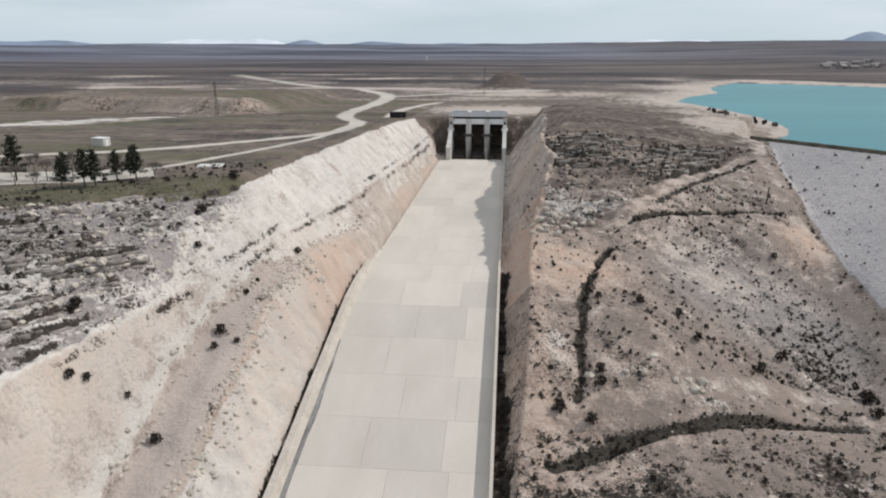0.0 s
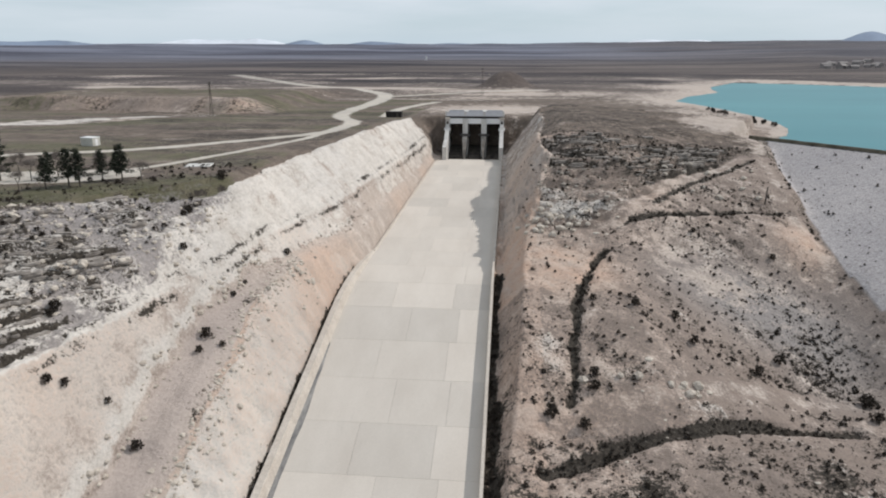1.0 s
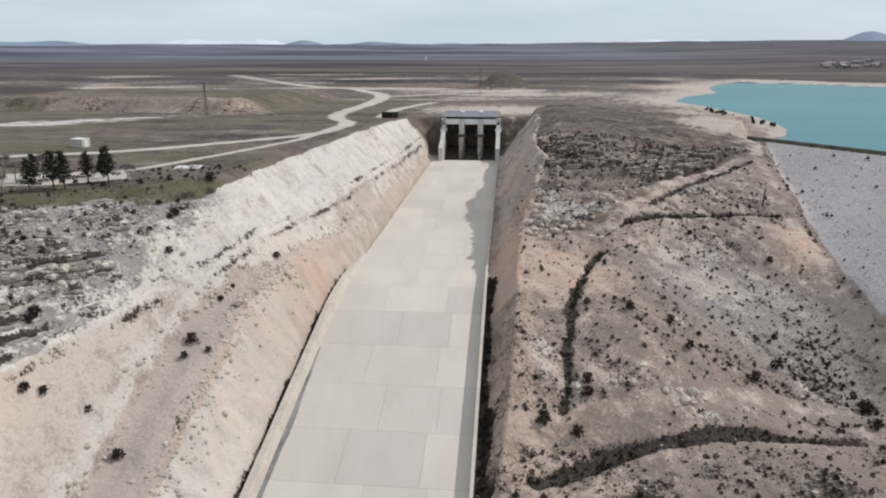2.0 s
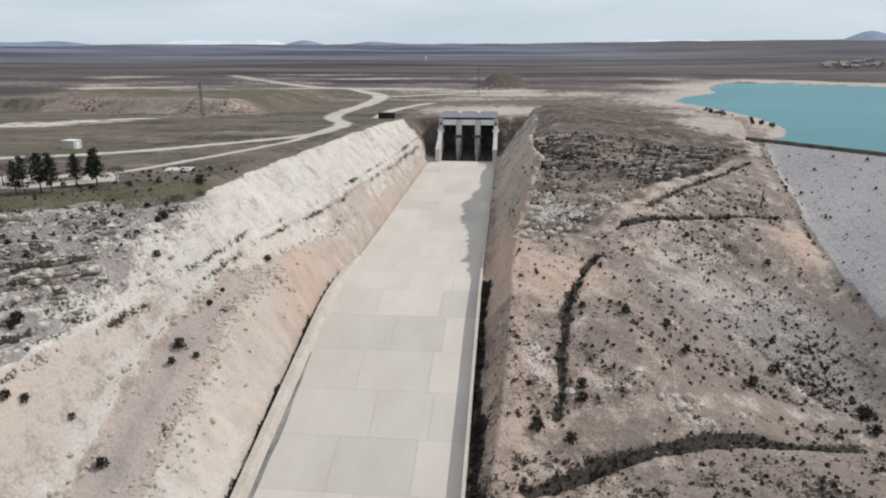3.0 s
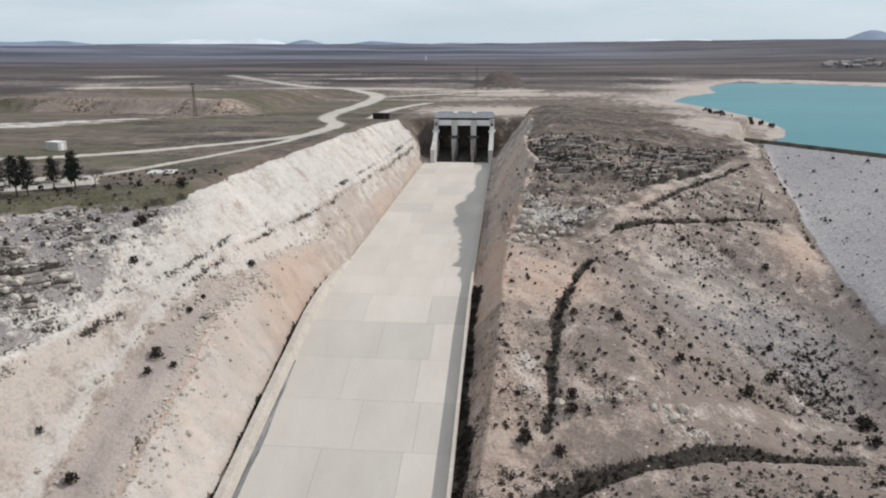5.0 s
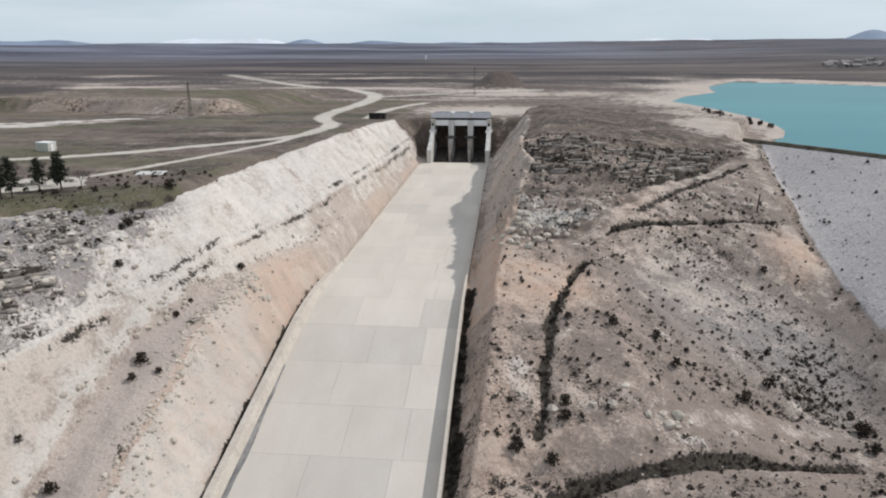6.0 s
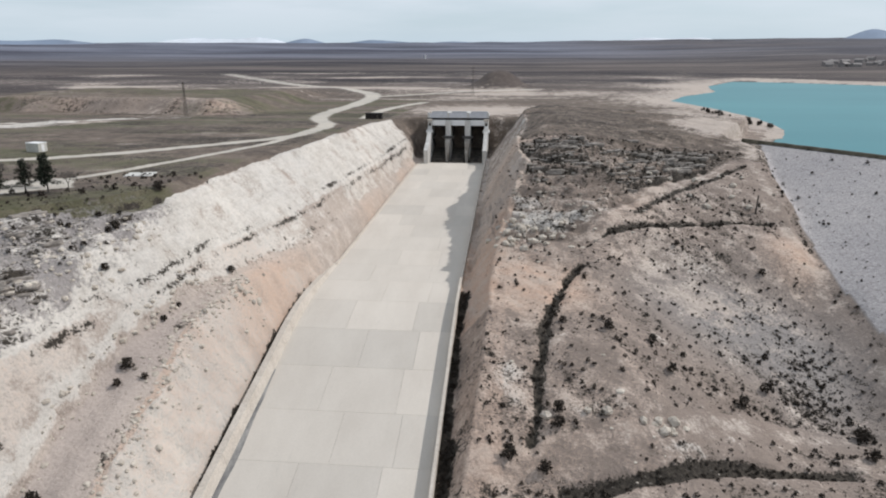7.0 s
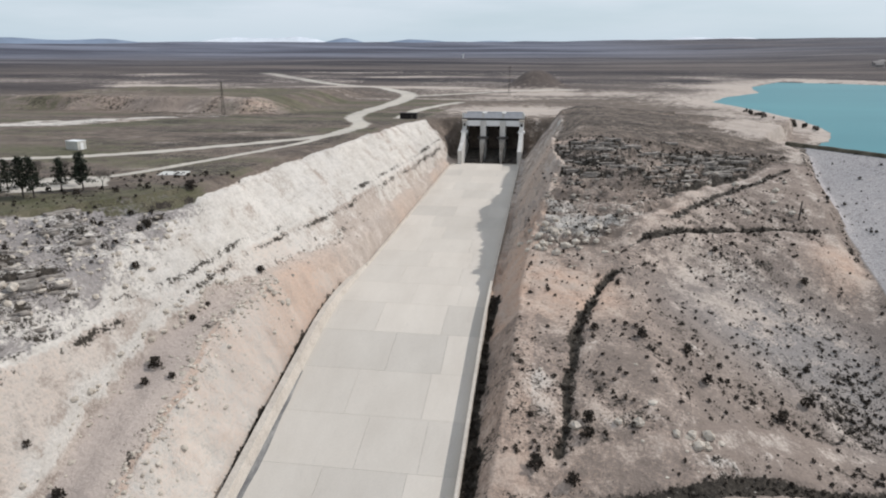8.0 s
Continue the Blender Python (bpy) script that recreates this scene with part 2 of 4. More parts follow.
def empty(name, x, y, z, rz=0.0):
    ob = new(name)
    ob.empty_display_size = 0.3
    ob.matrix_basis = pose(x, y, z, 0, 0, rz)
    return ob


# ---- the shape of the land ----
def smooth01(v, a, b):
    t = np.clip((v - a) / (b - a), 0, 1)
    return t * t * (3 - 2 * t)


def vnoise(x, y, seed=0):
    xi, yi = np.floor(x).astype(np.int64), np.floor(y).astype(np.int64)
    fx, fy = x - xi, y - yi
    fx, fy = fx * fx * (3 - 2 * fx), fy * fy * (3 - 2 * fy)

    def h(i, j):
        n = (i * 374761393 + j * 668265263 + seed * 974711) & 0x7FFFFFFF
        n = ((n ^ (n >> 13)) * 1274126177) & 0x7FFFFFFF
        return ((n ^ (n >> 16)) & 0xFFFF) / 65535.0

    a, b, c, d = h(xi, yi), h(xi + 1, yi), h(xi, yi + 1), h(xi + 1, yi + 1)
    return (a + (b - a) * fx) * (1 - fy) + (c + (d - c) * fx) * fy


def fbm(x, y, size, octaves=4, seed=0):
    """Noise of mean 0, from about -0.5 to 0.5, with lumps of that size."""
    z, amp, tot = 0.0, 1.0, 0.0
    for i in range(octaves):
        z = z + amp * (vnoise(x / size + 17.3 * i, y / size - 9.1 * i, seed + i) - 0.5)
        tot, amp, size = tot + amp, amp * 0.55, size * 0.47
    return z / tot * 1.25


def seg_dist(x, y, pts):
    """The distance to an open line of (x, y) points."""
    d = np.full(np.shape(x), 1e9)
    for (ax, ay), (bx, by) in zip(pts[:-1], pts[1:]):
        t = np.clip(((x - ax) * (bx - ax) + (y - ay) * (by - ay)) / ((bx - ax) ** 2 + (by - ay) ** 2), 0, 1)
        d = np.minimum(d, np.hypot(x - ax - t * (bx - ax), y - ay - t * (by - ay)))
    return d


def poly_side(x, y, pts):
    """The distance to a closed outline, plus inside."""
    inside = np.zeros(np.shape(x), bool)
    for (ax, ay), (bx, by) in zip(pts, pts[1:] + pts[:1]):
        cross = (ay > y) != (by > y)
        inside ^= cross & (x < (bx - ax) * (y - ay) / ((by - ay) or 1e-9) + ax)
    return np.where(inside, 1, -1) * seg_dist(x, y, pts + pts[:1])


def curve(pts, step=6.0):
    """A smooth line of points through the given (x, y) points."""
    out = []
    p = [Vector(q) for q in pts]
    p = [p[0] * 2 - p[1]] + p + [p[-1] * 2 - p[-2]]
    for i in range(1, len(p) - 2):
        n = max(2, int((p[i + 1] - p[i]).length / step))
        for j in range(n):
            t = j / n
            a, b, c, d = p[i - 1], p[i], p[i + 1], p[i + 2]
            q = 0.5 * (2 * b + (c - a) * t + (2 * a - 5 * b + 4 * c - d) * t * t + (3 * b - a - 3 * c + d) * t ** 3)
            out.append((q.x, q.y))
    out.append(tuple(pts[-1]))
    return out


Y_TOP, FLOOR_TOP, RIGHT = 321.0, -19.7, 12.8
WATER_Z = -6.0
WALL_H = 2.4


def floor_z(y):
    d = 170.0 - np.asarray(y, float)
    up = FLOOR_TOP - 0.038 * np.clip(150.0 + d, 0, 150)
    return up - np.where(d < 0, 0, np.where(d < 21, 0.038 * d + 0.005 * d * d, 3.0 + 0.25 * (d - 21)))


def left_x(y):
    return np.interp(y, [60, 116, 168, 316, Y_TOP], [-22.2, -21.3, -20.3, -16.2, -13.2])


def left_rise(y):
    return np.interp(y, [60, 150, 176, 190, 400], [WALL_H, WALL_H, 0.9, 0.35, 0.35])


# break lines of the cut west of the chute, from south to north
YB = [60, 90, 107, 120, 130, 150, 186, 230, 282, 330]
EDGE_X, EDGE_Z = [-68, -60, -52, -47, -45.5, -43.5, -39.8, -36.6, -33.2, -29], [-9, -8, -6, -4, -2.6, 0.2, 0.9, 0.9, 0.0, -2.0]
LEDGE_X, LEDGE_Z = [-56, -50, -46, -43, -39.8, -36, -30, -26.8, -23.5, -21], [-14, -13, -12.6, -12.2, -11.6, -10.3, -10.6, -10.8, -11.2, -11]
BENCH_X, BENCH_Z = [-45, -41.6, -40.8, -40.2, -37, -31.5, -25.5, -23.1, -21, -18.5], [-38, -29.4, -22.4, -18.2, -17.5, -15.3, -17, -17.2, -17.5, -18]
FOOT_X, FOOT_Z = [-36, -32.5, -31, -32, -32, -28.5, -23.6, -21.4, -19.5, -17], [-42, -33.6, -27.0, -22.2, -18.8, -17, -18.8, -18.7, -18.6, -18.9]
# the cut east of the chute and the hill's fall towards the south
YR = [60, 90, 107, 129, 138, 150, 169, 176, 183, 192, 219, 248, 300, 335]
RIM_X, RIM_Z = [16, 17, 18, 19.8, 20.0, 20.3, 20.6, 20.6, 21.2, 23.5, 26.5, 27, 28, 29], [-46, -40, -35, -26, -23.3, -21.2, -17.7, -14.6, -10.8, -7.6, -1.4, 0.2, 1.5, 1.5]
YH, HILL_Z = [60, 100, 112, 121, 139, 150, 169, 177, 185, 200, 216, 234, 265, 300, 350], [-43, -37.5, -35.3, -31, -24.2, -22, -17.6, -15.4, -10.6, -6, -0.8, 1.0, 3.5, 3.8, 3.0]
DAM_A, DAM_B = (109.0, 271.0), (136.0, 237.0)
LAKE = [(126, 300), (140, 338), (146, 390), (139, 450), (127, 507), (150, 560), (183, 606), (190, 650), (199, 692), (246, 785), (300, 760),
        (367, 708), (480, 690), (700, 640), (1000, 520), (1100, 200), (700, -120), (370, -60), (139, 237), (111, 274)]
ROAD_MAIN = curve([(-240, 118), (-180, 150), (-120, 174), (-83, 195), (-51, 236), (-46, 262), (-47, 285), (-58, 315), (-67, 350), (-70, 400), (-69, 450), (-72, 505),
                   (-85, 550), (-120, 605), (-180, 669), (-331, 888)])
ROAD_PARK = curve([(-92, 137), (-71, 156), (-62, 178), (-50, 215), (-47, 240)])
ROAD_LINK = curve([(-43, 338), (-45, 385), (-40, 425), (-30, 455)])
ROAD_FAR = curve([(-72, 505), (-40, 538), (0, 580), (45, 600)])
TRACK_HILL = curve([(36, 176), (43, 181), (52, 193), (62, 207), (78, 222), (93, 240)])
CONTOUR = curve([(41, 177.5), (47, 182), (55, 187), (70, 195.5), (85, 202), (97, 205.5)])
TRACK_LOW = curve([(19.0, 112.5), (27.4, 114.6), (37.1, 117.9), (46.1, 121.1), (59.8, 129.1), (74.9, 134.3), (86.4, 136.8)])
TRACK_ABUT = curve([(98, 285), (103, 266), (99, 240), (97, 215), (96.5, 190), (98, 165), (101, 140), (105, 120)])
GULLY_LOW = curve([(23.5, 103.2), (31.5, 107.2), (39.9, 111.2), (49.8, 115.8), (60.4, 120.5), (70.8, 123.0), (82.5, 125.7)])
GULLY_UP = curve([(33.5, 110.5), (41.8, 112.6), (48.7, 114.8), (56, 118)])
GULLY_V = curve([(28.3, 117.2), (29.8, 123), (30.0, 131), (31.2, 139.7), (31.8, 147.3), (37.2, 163), (41, 170)])


def land(x, y):
    """The height of the ground, and the covers that lie on it."""
    x, y = np.asarray(x, float), np.asarray(y, float)
    wob = fbm(x, y, 20, 2, 3)
    base = np.interp(y, [-400, 60, 140, 213, 292, 340, 420, 900], [-20, 1.5, 2.5, 1.75, 0.2, -2.4, -4, -5])
    fz, lx = floor_z(y), left_x(y)
    yw = y + 5 * fbm(x, y, 30, 2, 21)
    # west of the chute
    gap = 1 - smooth01(y, 168, 182)
    xs = [lx - 0.6 - 3.0 * gap, np.interp(y, YB, FOOT_X), np.interp(y, YB, BENCH_X), np.interp(yw, YB, LEDGE_X) + 1.2 * wob, np.interp(yw, YB, EDGE_X) + 2.5 * wob]
    zs = [fz + left_rise(y) - 0.3 + 1.2 * gap, np.interp(y, YB, FOOT_Z), np.interp(y, YB, BENCH_Z), np.interp(y, YB, LEDGE_Z), np.interp(y, YB, EDGE_Z)]
    west = zs[0] - np.clip((x - xs[0]) / 1.1, 0, 1) * (2.9 * gap)
    for i in range(4):
        west = west + np.clip((xs[i] - x) / np.maximum(xs[i] - xs[i + 1], 0.5), 0, 1) * (zs[i + 1] - zs[i])
    reach = np.interp(y, [60, 110, 140, 150, 200], [60, 30, 7, 4, 4])
    west = west + np.clip((xs[4] - x) / reach, 0, 1) * (base - zs[4])
    # east of the chute
    hill = np.interp(y + 2 * wob, YH, HILL_Z)
    fall = np.interp(x, [45, 75, 110, 200], [0, 13.5, 24, 44]) * np.interp(y, [60, 110, 140, 158, 174, 189, 206, 241, 300], [0.3, 0.55, 1.0, 0.78, 0.66, 0.53, 0.58, 0.34, 0.12])
    valley = -36.0 - 0.12 * np.clip(x - 50, 0, 90) - 0.16 * np.clip(112 - y, 0, 60)
    hill = np.maximum(hill - fall, valley)
    rx, rz = np.interp(y, YR, RIM_X) + (2.5 * wob + 6.0 * fbm(0 * x, y, 14, 4, 19)) * smooth01(y, 150, 200), np.interp(y, YR, RIM_Z)
    gx = RIGHT + 2.2
    gz = np.minimum(fz + np.interp(y, [60, 160, 185, 400], [0.4, 0.6, 1.6, 1.6]), rz)
    east = fz + np.interp(y, [60, 160, 185, 400], [0.5, 0.7, 1.8, 1.8])
    east = east + np.clip((x - RIGHT - 0.8) / 1.4, 0, 1) * (gz - east)
    east = east + np.clip((x - gx) / np.maximum(rx - gx, 0.5), 0, 1) * (rz - gz)
    east = east + smooth01(x, rx, rx + 9) * (hill - rz)
    nx, ny = DAM_B[1] - DAM_A[1], -(DAM_B[0] - DAM_A[0])
    ln = math.hypot(nx, ny)
    down = ((x - DAM_A[0]) * nx + (y - DAM_A[1]) * ny) / ln
    along = ((x - DAM_A[0]) * (DAM_B[0] - DAM_A[0]) + (y - DAM_A[1]) * (DAM_B[1] - DAM_A[1])) / ln
    dam = -3.0 - np.maximum(down - 3, 0) / 2.8 - np.maximum(-down - 3, 0) / 2.0
    dam = np.where(along > -14, np.maximum(dam, -46), -60)
    abut = np.interp(y, [60, 120, 164, 189, 240, 268, 300], [110, 106, 102, 101, 104, 109, 112])
    onto = smooth01(x, abut - 2, abut + 3) * (along > -14)
    skirt = np.where(y < 215, smooth01(x, abut - 4 - 12 * (1 - smooth01(y, 165, 200)), abut + 4), 1.0 * onto) * (along > -14)
    east = east * (1 - skirt) + np.maximum(dam, -60) * skirt
    on_dam = (onto > 0.5) & (down > -12)
    # the head of the cut, round the gates
    head = smooth01(y, 339, 346)
    west = west + head * (base - west)
    east = east + head * (np.where(x > 30, east, base) - east)
    z = np.where(x < (lx + RIGHT) / 2, west, east)
    inside = (x > lx - 0.9) & (x < RIGHT + 0.4) & (y < 347)
    wedge = smooth01(y, 345, 385)
    z = z + wedge * (base - z) * (x > 30)
    # far forms: a cut bank, a spoil heap, the lake's basin, the plain's rim
    bank = smooth01(y + 0.1 * (x + 190) + 14 * wob, 354, 370) * (1 - smooth01(y, 440, 640)) * smooth01(-x, 98, 124) * (1 - smooth01(-x, 262, 300))
    z = z + 7.0 * bank * (1 + 0.3 * wob)
    heap = np.exp(-(((x - 13) / 19) ** 2 + ((y - 640) / 26) ** 2) ** 1.3)
    z = z + 14 * heap
    lake = poly_side(x, y, LAKE)
    shore = WATER_Z - 0.09 * (lake - 3)
    z = np.where(lake > -12, np.maximum(np.minimum(z, shore), np.where(x > 100, dam, -60)), z)
    z = np.where((lake <= 0) & (lake > -60) & (y > 330), np.minimum(z, WATER_Z + 0.3 - 0.07 * lake), z)
    far = np.hypot(x, y)
    rim = smooth01(far, 2300, 4700)
    z = z + rim * (58 + 30 * fbm(x, y, 900, 3, 8)) + smooth01(far, 500, 1500) * 7 * fbm(x, y, 420, 4, 9)
    z = z + smooth01(far, 700, 1400) * smooth01(x, 300, 900) * 14 * (0.6 + fbm(x, y, 700, 3, 12))
    # covers
    near = 1 - smooth01(y, 330, 345)
    n1, n2, n3 = fbm(x, y, 9, 5, 31), fbm(x, y, 30, 4, 41), fbm(x, y, 4, 4, 51)
    nf = fbm(0.8 * y, 5.0 * z, 9, 4, 33)
    n4 = fbm(x, y, 2.4, 3, 57)
    xw = x + 2.6 * n1 + 3.0 * fbm(x, y, 18, 3, 91)
    south = y < 338
    steep = (x < lx) & (x > xs[4] - 1) & south
    talus = (x < lx) & (x > xs[3]) & south
    rough = (x > xs[4] - reach) & (((x < xs[4] + 1.0) & (y < 147)) | ((x < xs[3] - 1.0 + 4 * n1) & (y < 133 + 14 * n1)))
    c = z + 1.3 * fbm(x, y, 40, 2, 43) + 0.25 * nf
    stripe = smooth01(vnoise(c / 1.05, 0 * y + 3.0, 77) + 0.6 * nf, 0.50, 0.68)
    ledge_shade = 1.2 * np.exp(-((x - xs[3] + 0.9) / 0.6) ** 2) + 1.1 * np.exp(-((x - xs[3] - 0.7) / 0.5) ** 2)
    scree = (xw > xs[2] - 0.5) & (x < lx) & south
    low = (xw > xs[1]) & (x < lx) & south
    bench = scree & (xw < xs[1] - 0.9)
    flute = fbm(y + 0.35 * z, 0.22 * z, 7, 5, 103)
    lay = z + 1.3 * fbm(x, y, 40, 2, 43) + 0.9 * n1
    step = np.where(x < 0, 1.7, 1.9)
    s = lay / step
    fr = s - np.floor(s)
    crevice_shade = smooth01(fr, 0.60, 0.72) * (1 - smooth01(fr, 0.86, 0.97)) * smooth01(fbm(x, 0.6 * y, 13, 4, 45) + 0.3 * n3, -0.12, 0.06)
    marl = np.where(steep, 0.80 - 0.12 * stripe + 0.45 * nf + 0.5 * flute, 0.0) * near
    bare = smooth01(x - xs[4] + 0.42 * np.minimum(y - 120, 0), -4, 4)
    marl = np.where(rough, 0.36 + 0.6 * n1 + 0.35 * n3 + 0.5 * n2 + 0.4 * bare + 0.2 * (1 - smooth01(fr, 0.0, 0.15)), marl)
    marl = np.where(talus & ~scree, 0.52 + 0.45 * n1 + 0.8 * n2, marl)
    marl = np.where(scree, 0.22 + 0.45 * n1, marl)
    scarp = np.exp(-((xw - xs[2] + 1.0) / 1.3) ** 2) * (y < 140) * (x < lx)
    marl = np.where(low & (y < 175), 0.86 + 0.8 * n1, marl)
    marl = np.maximum(marl, 0.95 * scarp)
    clay = np.where(scree, 0.40 + 0.7 * n2, 0.0) * near
    clay = np.where(low & (y < 150), 0.12 + 0.8 * n2, clay)
    clay = np.where((low | scree) & (y > 128), np.clip(0.16 + 0.36 * smooth01(y, 128, 146) - 0.22 * smooth01(y, 165, 190) + 0.9 * n2 - 0.4 * smooth01(xs[1] - x, 0.5, 3.0), 0, 0.85), clay)
    clay = np.where(talus & ~scree, 0.08 + 0.9 * n2 + 0.24 * (1 - smooth01(y, 100, 135)), clay)
    clay = clay * (1 - 0.8 * np.clip(scarp, 0, 1))
    path_b = bench & (y < 150)
    clay = np.where(path_b, 0.05 + 0.3 * n2, clay)
    marl = np.where(path_b, 0.30 * n1 + 0.5 * np.exp(-((x - xs[1] + 1.5) / 1.6) ** 2) * (0.5 + n3), marl)
    silt = path_b * smooth01(xw - xs[2], -0.4, 0.5) * (1 - smooth01(xw - xs[1], -3.4, -0.9) * (0.55 + 1.2 * n3)) * (1 - smooth01(y, 128, 150))
    loam = np.where(path_b, 0.9, np.where(rough, 0.55 + 0.8 * n2, 0.0))
    sand = np.where(path_b, 0.50 + 0.5 * n2, 0.0)
    sand = np.where((talus | low | steep) & ~path_b, 0.98, sand)
    sand = np.where(rough, 0.16 + 0.7 * n2 + 0.3 * n1, sand)
    z = z - 1.3 * np.where(bench & (y < 145), 1.0, 0) * (1 - smooth01(y, 112, 138)) * (1 - smooth01(xw - xs[2], 1.5, 6.5)) - 0.5 * np.clip(scarp, 0, 1) * n3
    scrub = np.where(rough, (0.28 + 0.34 * n1 + 0.3 * n3 + 0.52 * crevice_shade + 0.4 * fbm(x, y, 16, 3, 47) + 0.08 * smooth01(-x, 46, 58)) * (1 - 0.75 * bare), 0.0)
    scrub = np.where(steep & (x >= xs[3] - 1.5), np.clip(ledge_shade * (0.40 + 0.9 * nf) * smooth01(y, 82, 92), 0, 0.8), scrub)
    scrub = np.where(steep & ~rough & (x < xs[3] - 1.5), 0.04 * stripe + 0.22 * nf + 0.3 * np.clip(flute, 0, 1), scrub)
    pebbles = np.exp(-((x - xs[1] + 2.6) / 1.8) ** 2) * (y > 92) * (y < 205) * talus
    scrub = np.maximum(scrub, pebbles * (0.20 + 0.8 * n3 + 0.5 * nf))
    hillside = (x > RIGHT) & ~on_dam & (y < 352) & (lake < -1)
    trail_y = np.interp(x, [36, 43, 52, 62, 78, 93], [172, 181, 193, 207, 222, 240])
    out_y = smooth01(y, 174, 184) * (1 - smooth01(y + 7 * n2, 240, 252)) * (1 - smooth01(x, 84, 96)) * smooth01(y - trail_y, -1, 3)
    top = (x > rx) & (x < 112) & ~on_dam & (lake < -1) & (y < 376) & (y > 245 + 12 * n2)
    rill = fbm(0.9 * (x + y), 0.13 * (x - y), 6, 5, 101)
    loam = np.where(hillside, 0.92, loam)
    loam = np.where(hillside & (out_y > 0.3), 0.45 + 0.5 * n2, loam)
    loam = np.where(top, 0.05 + 0.4 * fbm(0.3 * x, y, 14, 4, 63), loam)
    sand = np.where(hillside, 0.30 + 0.7 * n2 + 0.25 * n1 + 0.5 * rill, sand)
    sand = np.where(hillside & (out_y > 0.3), 0.20 + 0.6 * n1, sand)
    sand = np.where(top, 0.7 * n2 + 0.6 * smooth01(x, 84, 104), sand)
    clay = np.where(hillside & (x < 24), 0.45 + 0.7 * n2 + 0.3 * smooth01(y, 140, 170), clay)

    def spot(px, py, rx_, ry_):
        return np.exp(-(((x - px) / rx_) ** 2 + ((y - py) / ry_) ** 2))

    warm = 0.25 + 0.7 * n2 + 1.4 * spot(29, 160, 10, 8) + 0.8 * spot(94, 191, 7, 9) - 0.20 * smooth01(x, 50, 66) + 0.20 * spot(46, 146, 10, 12) - 0.35 * spot(66, 166, 16, 14) - 0.3 * spot(82, 150, 14, 12)
    clay = np.where(hillside & (x >= 24), warm, clay)
    clay = np.where(top, 0.1 + 0.3 * n2, clay)
    clay = np.where(hillside & (out_y > 0.3), 0.1 + 0.4 * n2, clay)
    tufts = spot(87, 149, 8, 11) + 0.6 * spot(76, 141, 8, 5)
    under = 1 - smooth01(y - np.interp(x, [30, 44, 53, 62, 70, 82], [100, 107, 112, 118, 121, 124]), -3, 0)
    scrub = np.where(hillside, 0.235 + 0.28 * n1 + 0.30 * n3 - 0.55 * rill + 0.22 * tufts + 0.22 * under * (1 + 2 * n1) + 0.14 * spot(33, 121, 4, 8), scrub)
    scrub = np.where(hillside & (out_y > 0.3), 0.34 + 0.55 * crevice_shade + 0.55 * n1 + 0.35 * n3 + 0.08 * smooth01(y, 200, 212) + 0.20 * spot(74, 238, 18, 13) - 0.12 * spot(28, 182, 12, 12), scrub)
    scrub = np.where(top, 0.42 + 0.3 * n1 + 0.5 * fbm(0.25 * x, y, 12, 4, 67), scrub)
    marl = np.where(hillside, 0.04 + 0.55 * n1 + 0.40 * n3 + 0.35 * rill + 0.50 * out_y * (1 - smooth01(y, 184, 204)) + 0.22 * spot(68, 178, 16, 5) + 0.5 * spot(50, 121.5, 9, 4) + 0.42 * spot(24, 130, 3.5, 12) + 0.3 * spot(24, 112, 6, 4) + 0.3 * spot(31, 240, 6, 8) + 0.16 * under + 0.22 * out_y * (1 - smooth01(fr, 0.0, 0.2)), marl)
    cool = np.clip(1.1 * spot(74, 164, 18, 13) + 0.6 * spot(88, 150, 10, 14), 0, 0.85) * hillside
    calm = np.clip(spot(28, 160, 9, 8) + spot(89, 188, 9, 10) + 0.8 * spot(66, 168, 15, 9), 0, 1) * hillside
    marl, scrub = marl * (1 - 0.7 * calm), scrub * (1 - 0.6 * calm)
    sand = np.maximum(sand, 0.7 * np.clip(spot(66, 168, 15, 9), 0, 1) * hillside)
    marl = np.where(top, 0.6 * n1 - 0.1, marl)
    cut_e = hillside & (x < rx + 1.0) & (y > 150)
    marl, scrub = np.where(cut_e, 0.16 + 0.9 * nf + 0.7 * n1, marl), np.where(cut_e, 0.06 + 0.4 * n3 - 0.9 * flute + 0.6 * n1, scrub)
    sand, clay = np.where(cut_e, 0.70 + 0.8 * n2, sand), np.where(cut_e, 0.28 + 0.8 * n2 + 0.75 * (1 - smooth01(y, 178, 208)), clay)
    brown = smooth01(y, 322, 333) * (np.abs(x) < 34) * (y < 350)
    marl, sand, clay = (q * (1 - 0.8 * brown) for q in (marl, sand, clay))
    scrub = np.where(brown > 0.2, 0.16 + 0.4 * n1, scrub)
    pale_top = np.clip(spot(100, 292, 16, 22) * 1.2, 0, 1) * hillside
    sand, scrub = np.maximum(sand, pale_top), scrub * (1 - pale_top)
    gl = seg_dist(x, y, GULLY_LOW)
    gv = seg_dist(x, y, GULLY_V)
    gullies = np.maximum(1.7 - gl / 1.25 + 0.9 * n3 + 0.5 * n1, 1.2 - gv / 1.3 + 1.3 * n3 + 0.7 * n1)
    gullies = np.maximum(gullies, 1.5 - seg_dist(x, y, GULLY_UP) / 1.1 + 0.8 * n3)
    gullies = np.maximum(gullies, 1.15 - seg_dist(x, y, CONTOUR) / 1.5 + 0.3 * n3)
    trench = (x > RIGHT) & (x < RIGHT + 2.6 + 4 * n1) & (y < 164 + 10 * n1)
    z = z - np.clip(gullies, 0, 1) * 1.0
    scrub = np.maximum(scrub, np.clip(gullies, 0, 0.95))
    scrub = np.where(trench, 0.85, scrub)
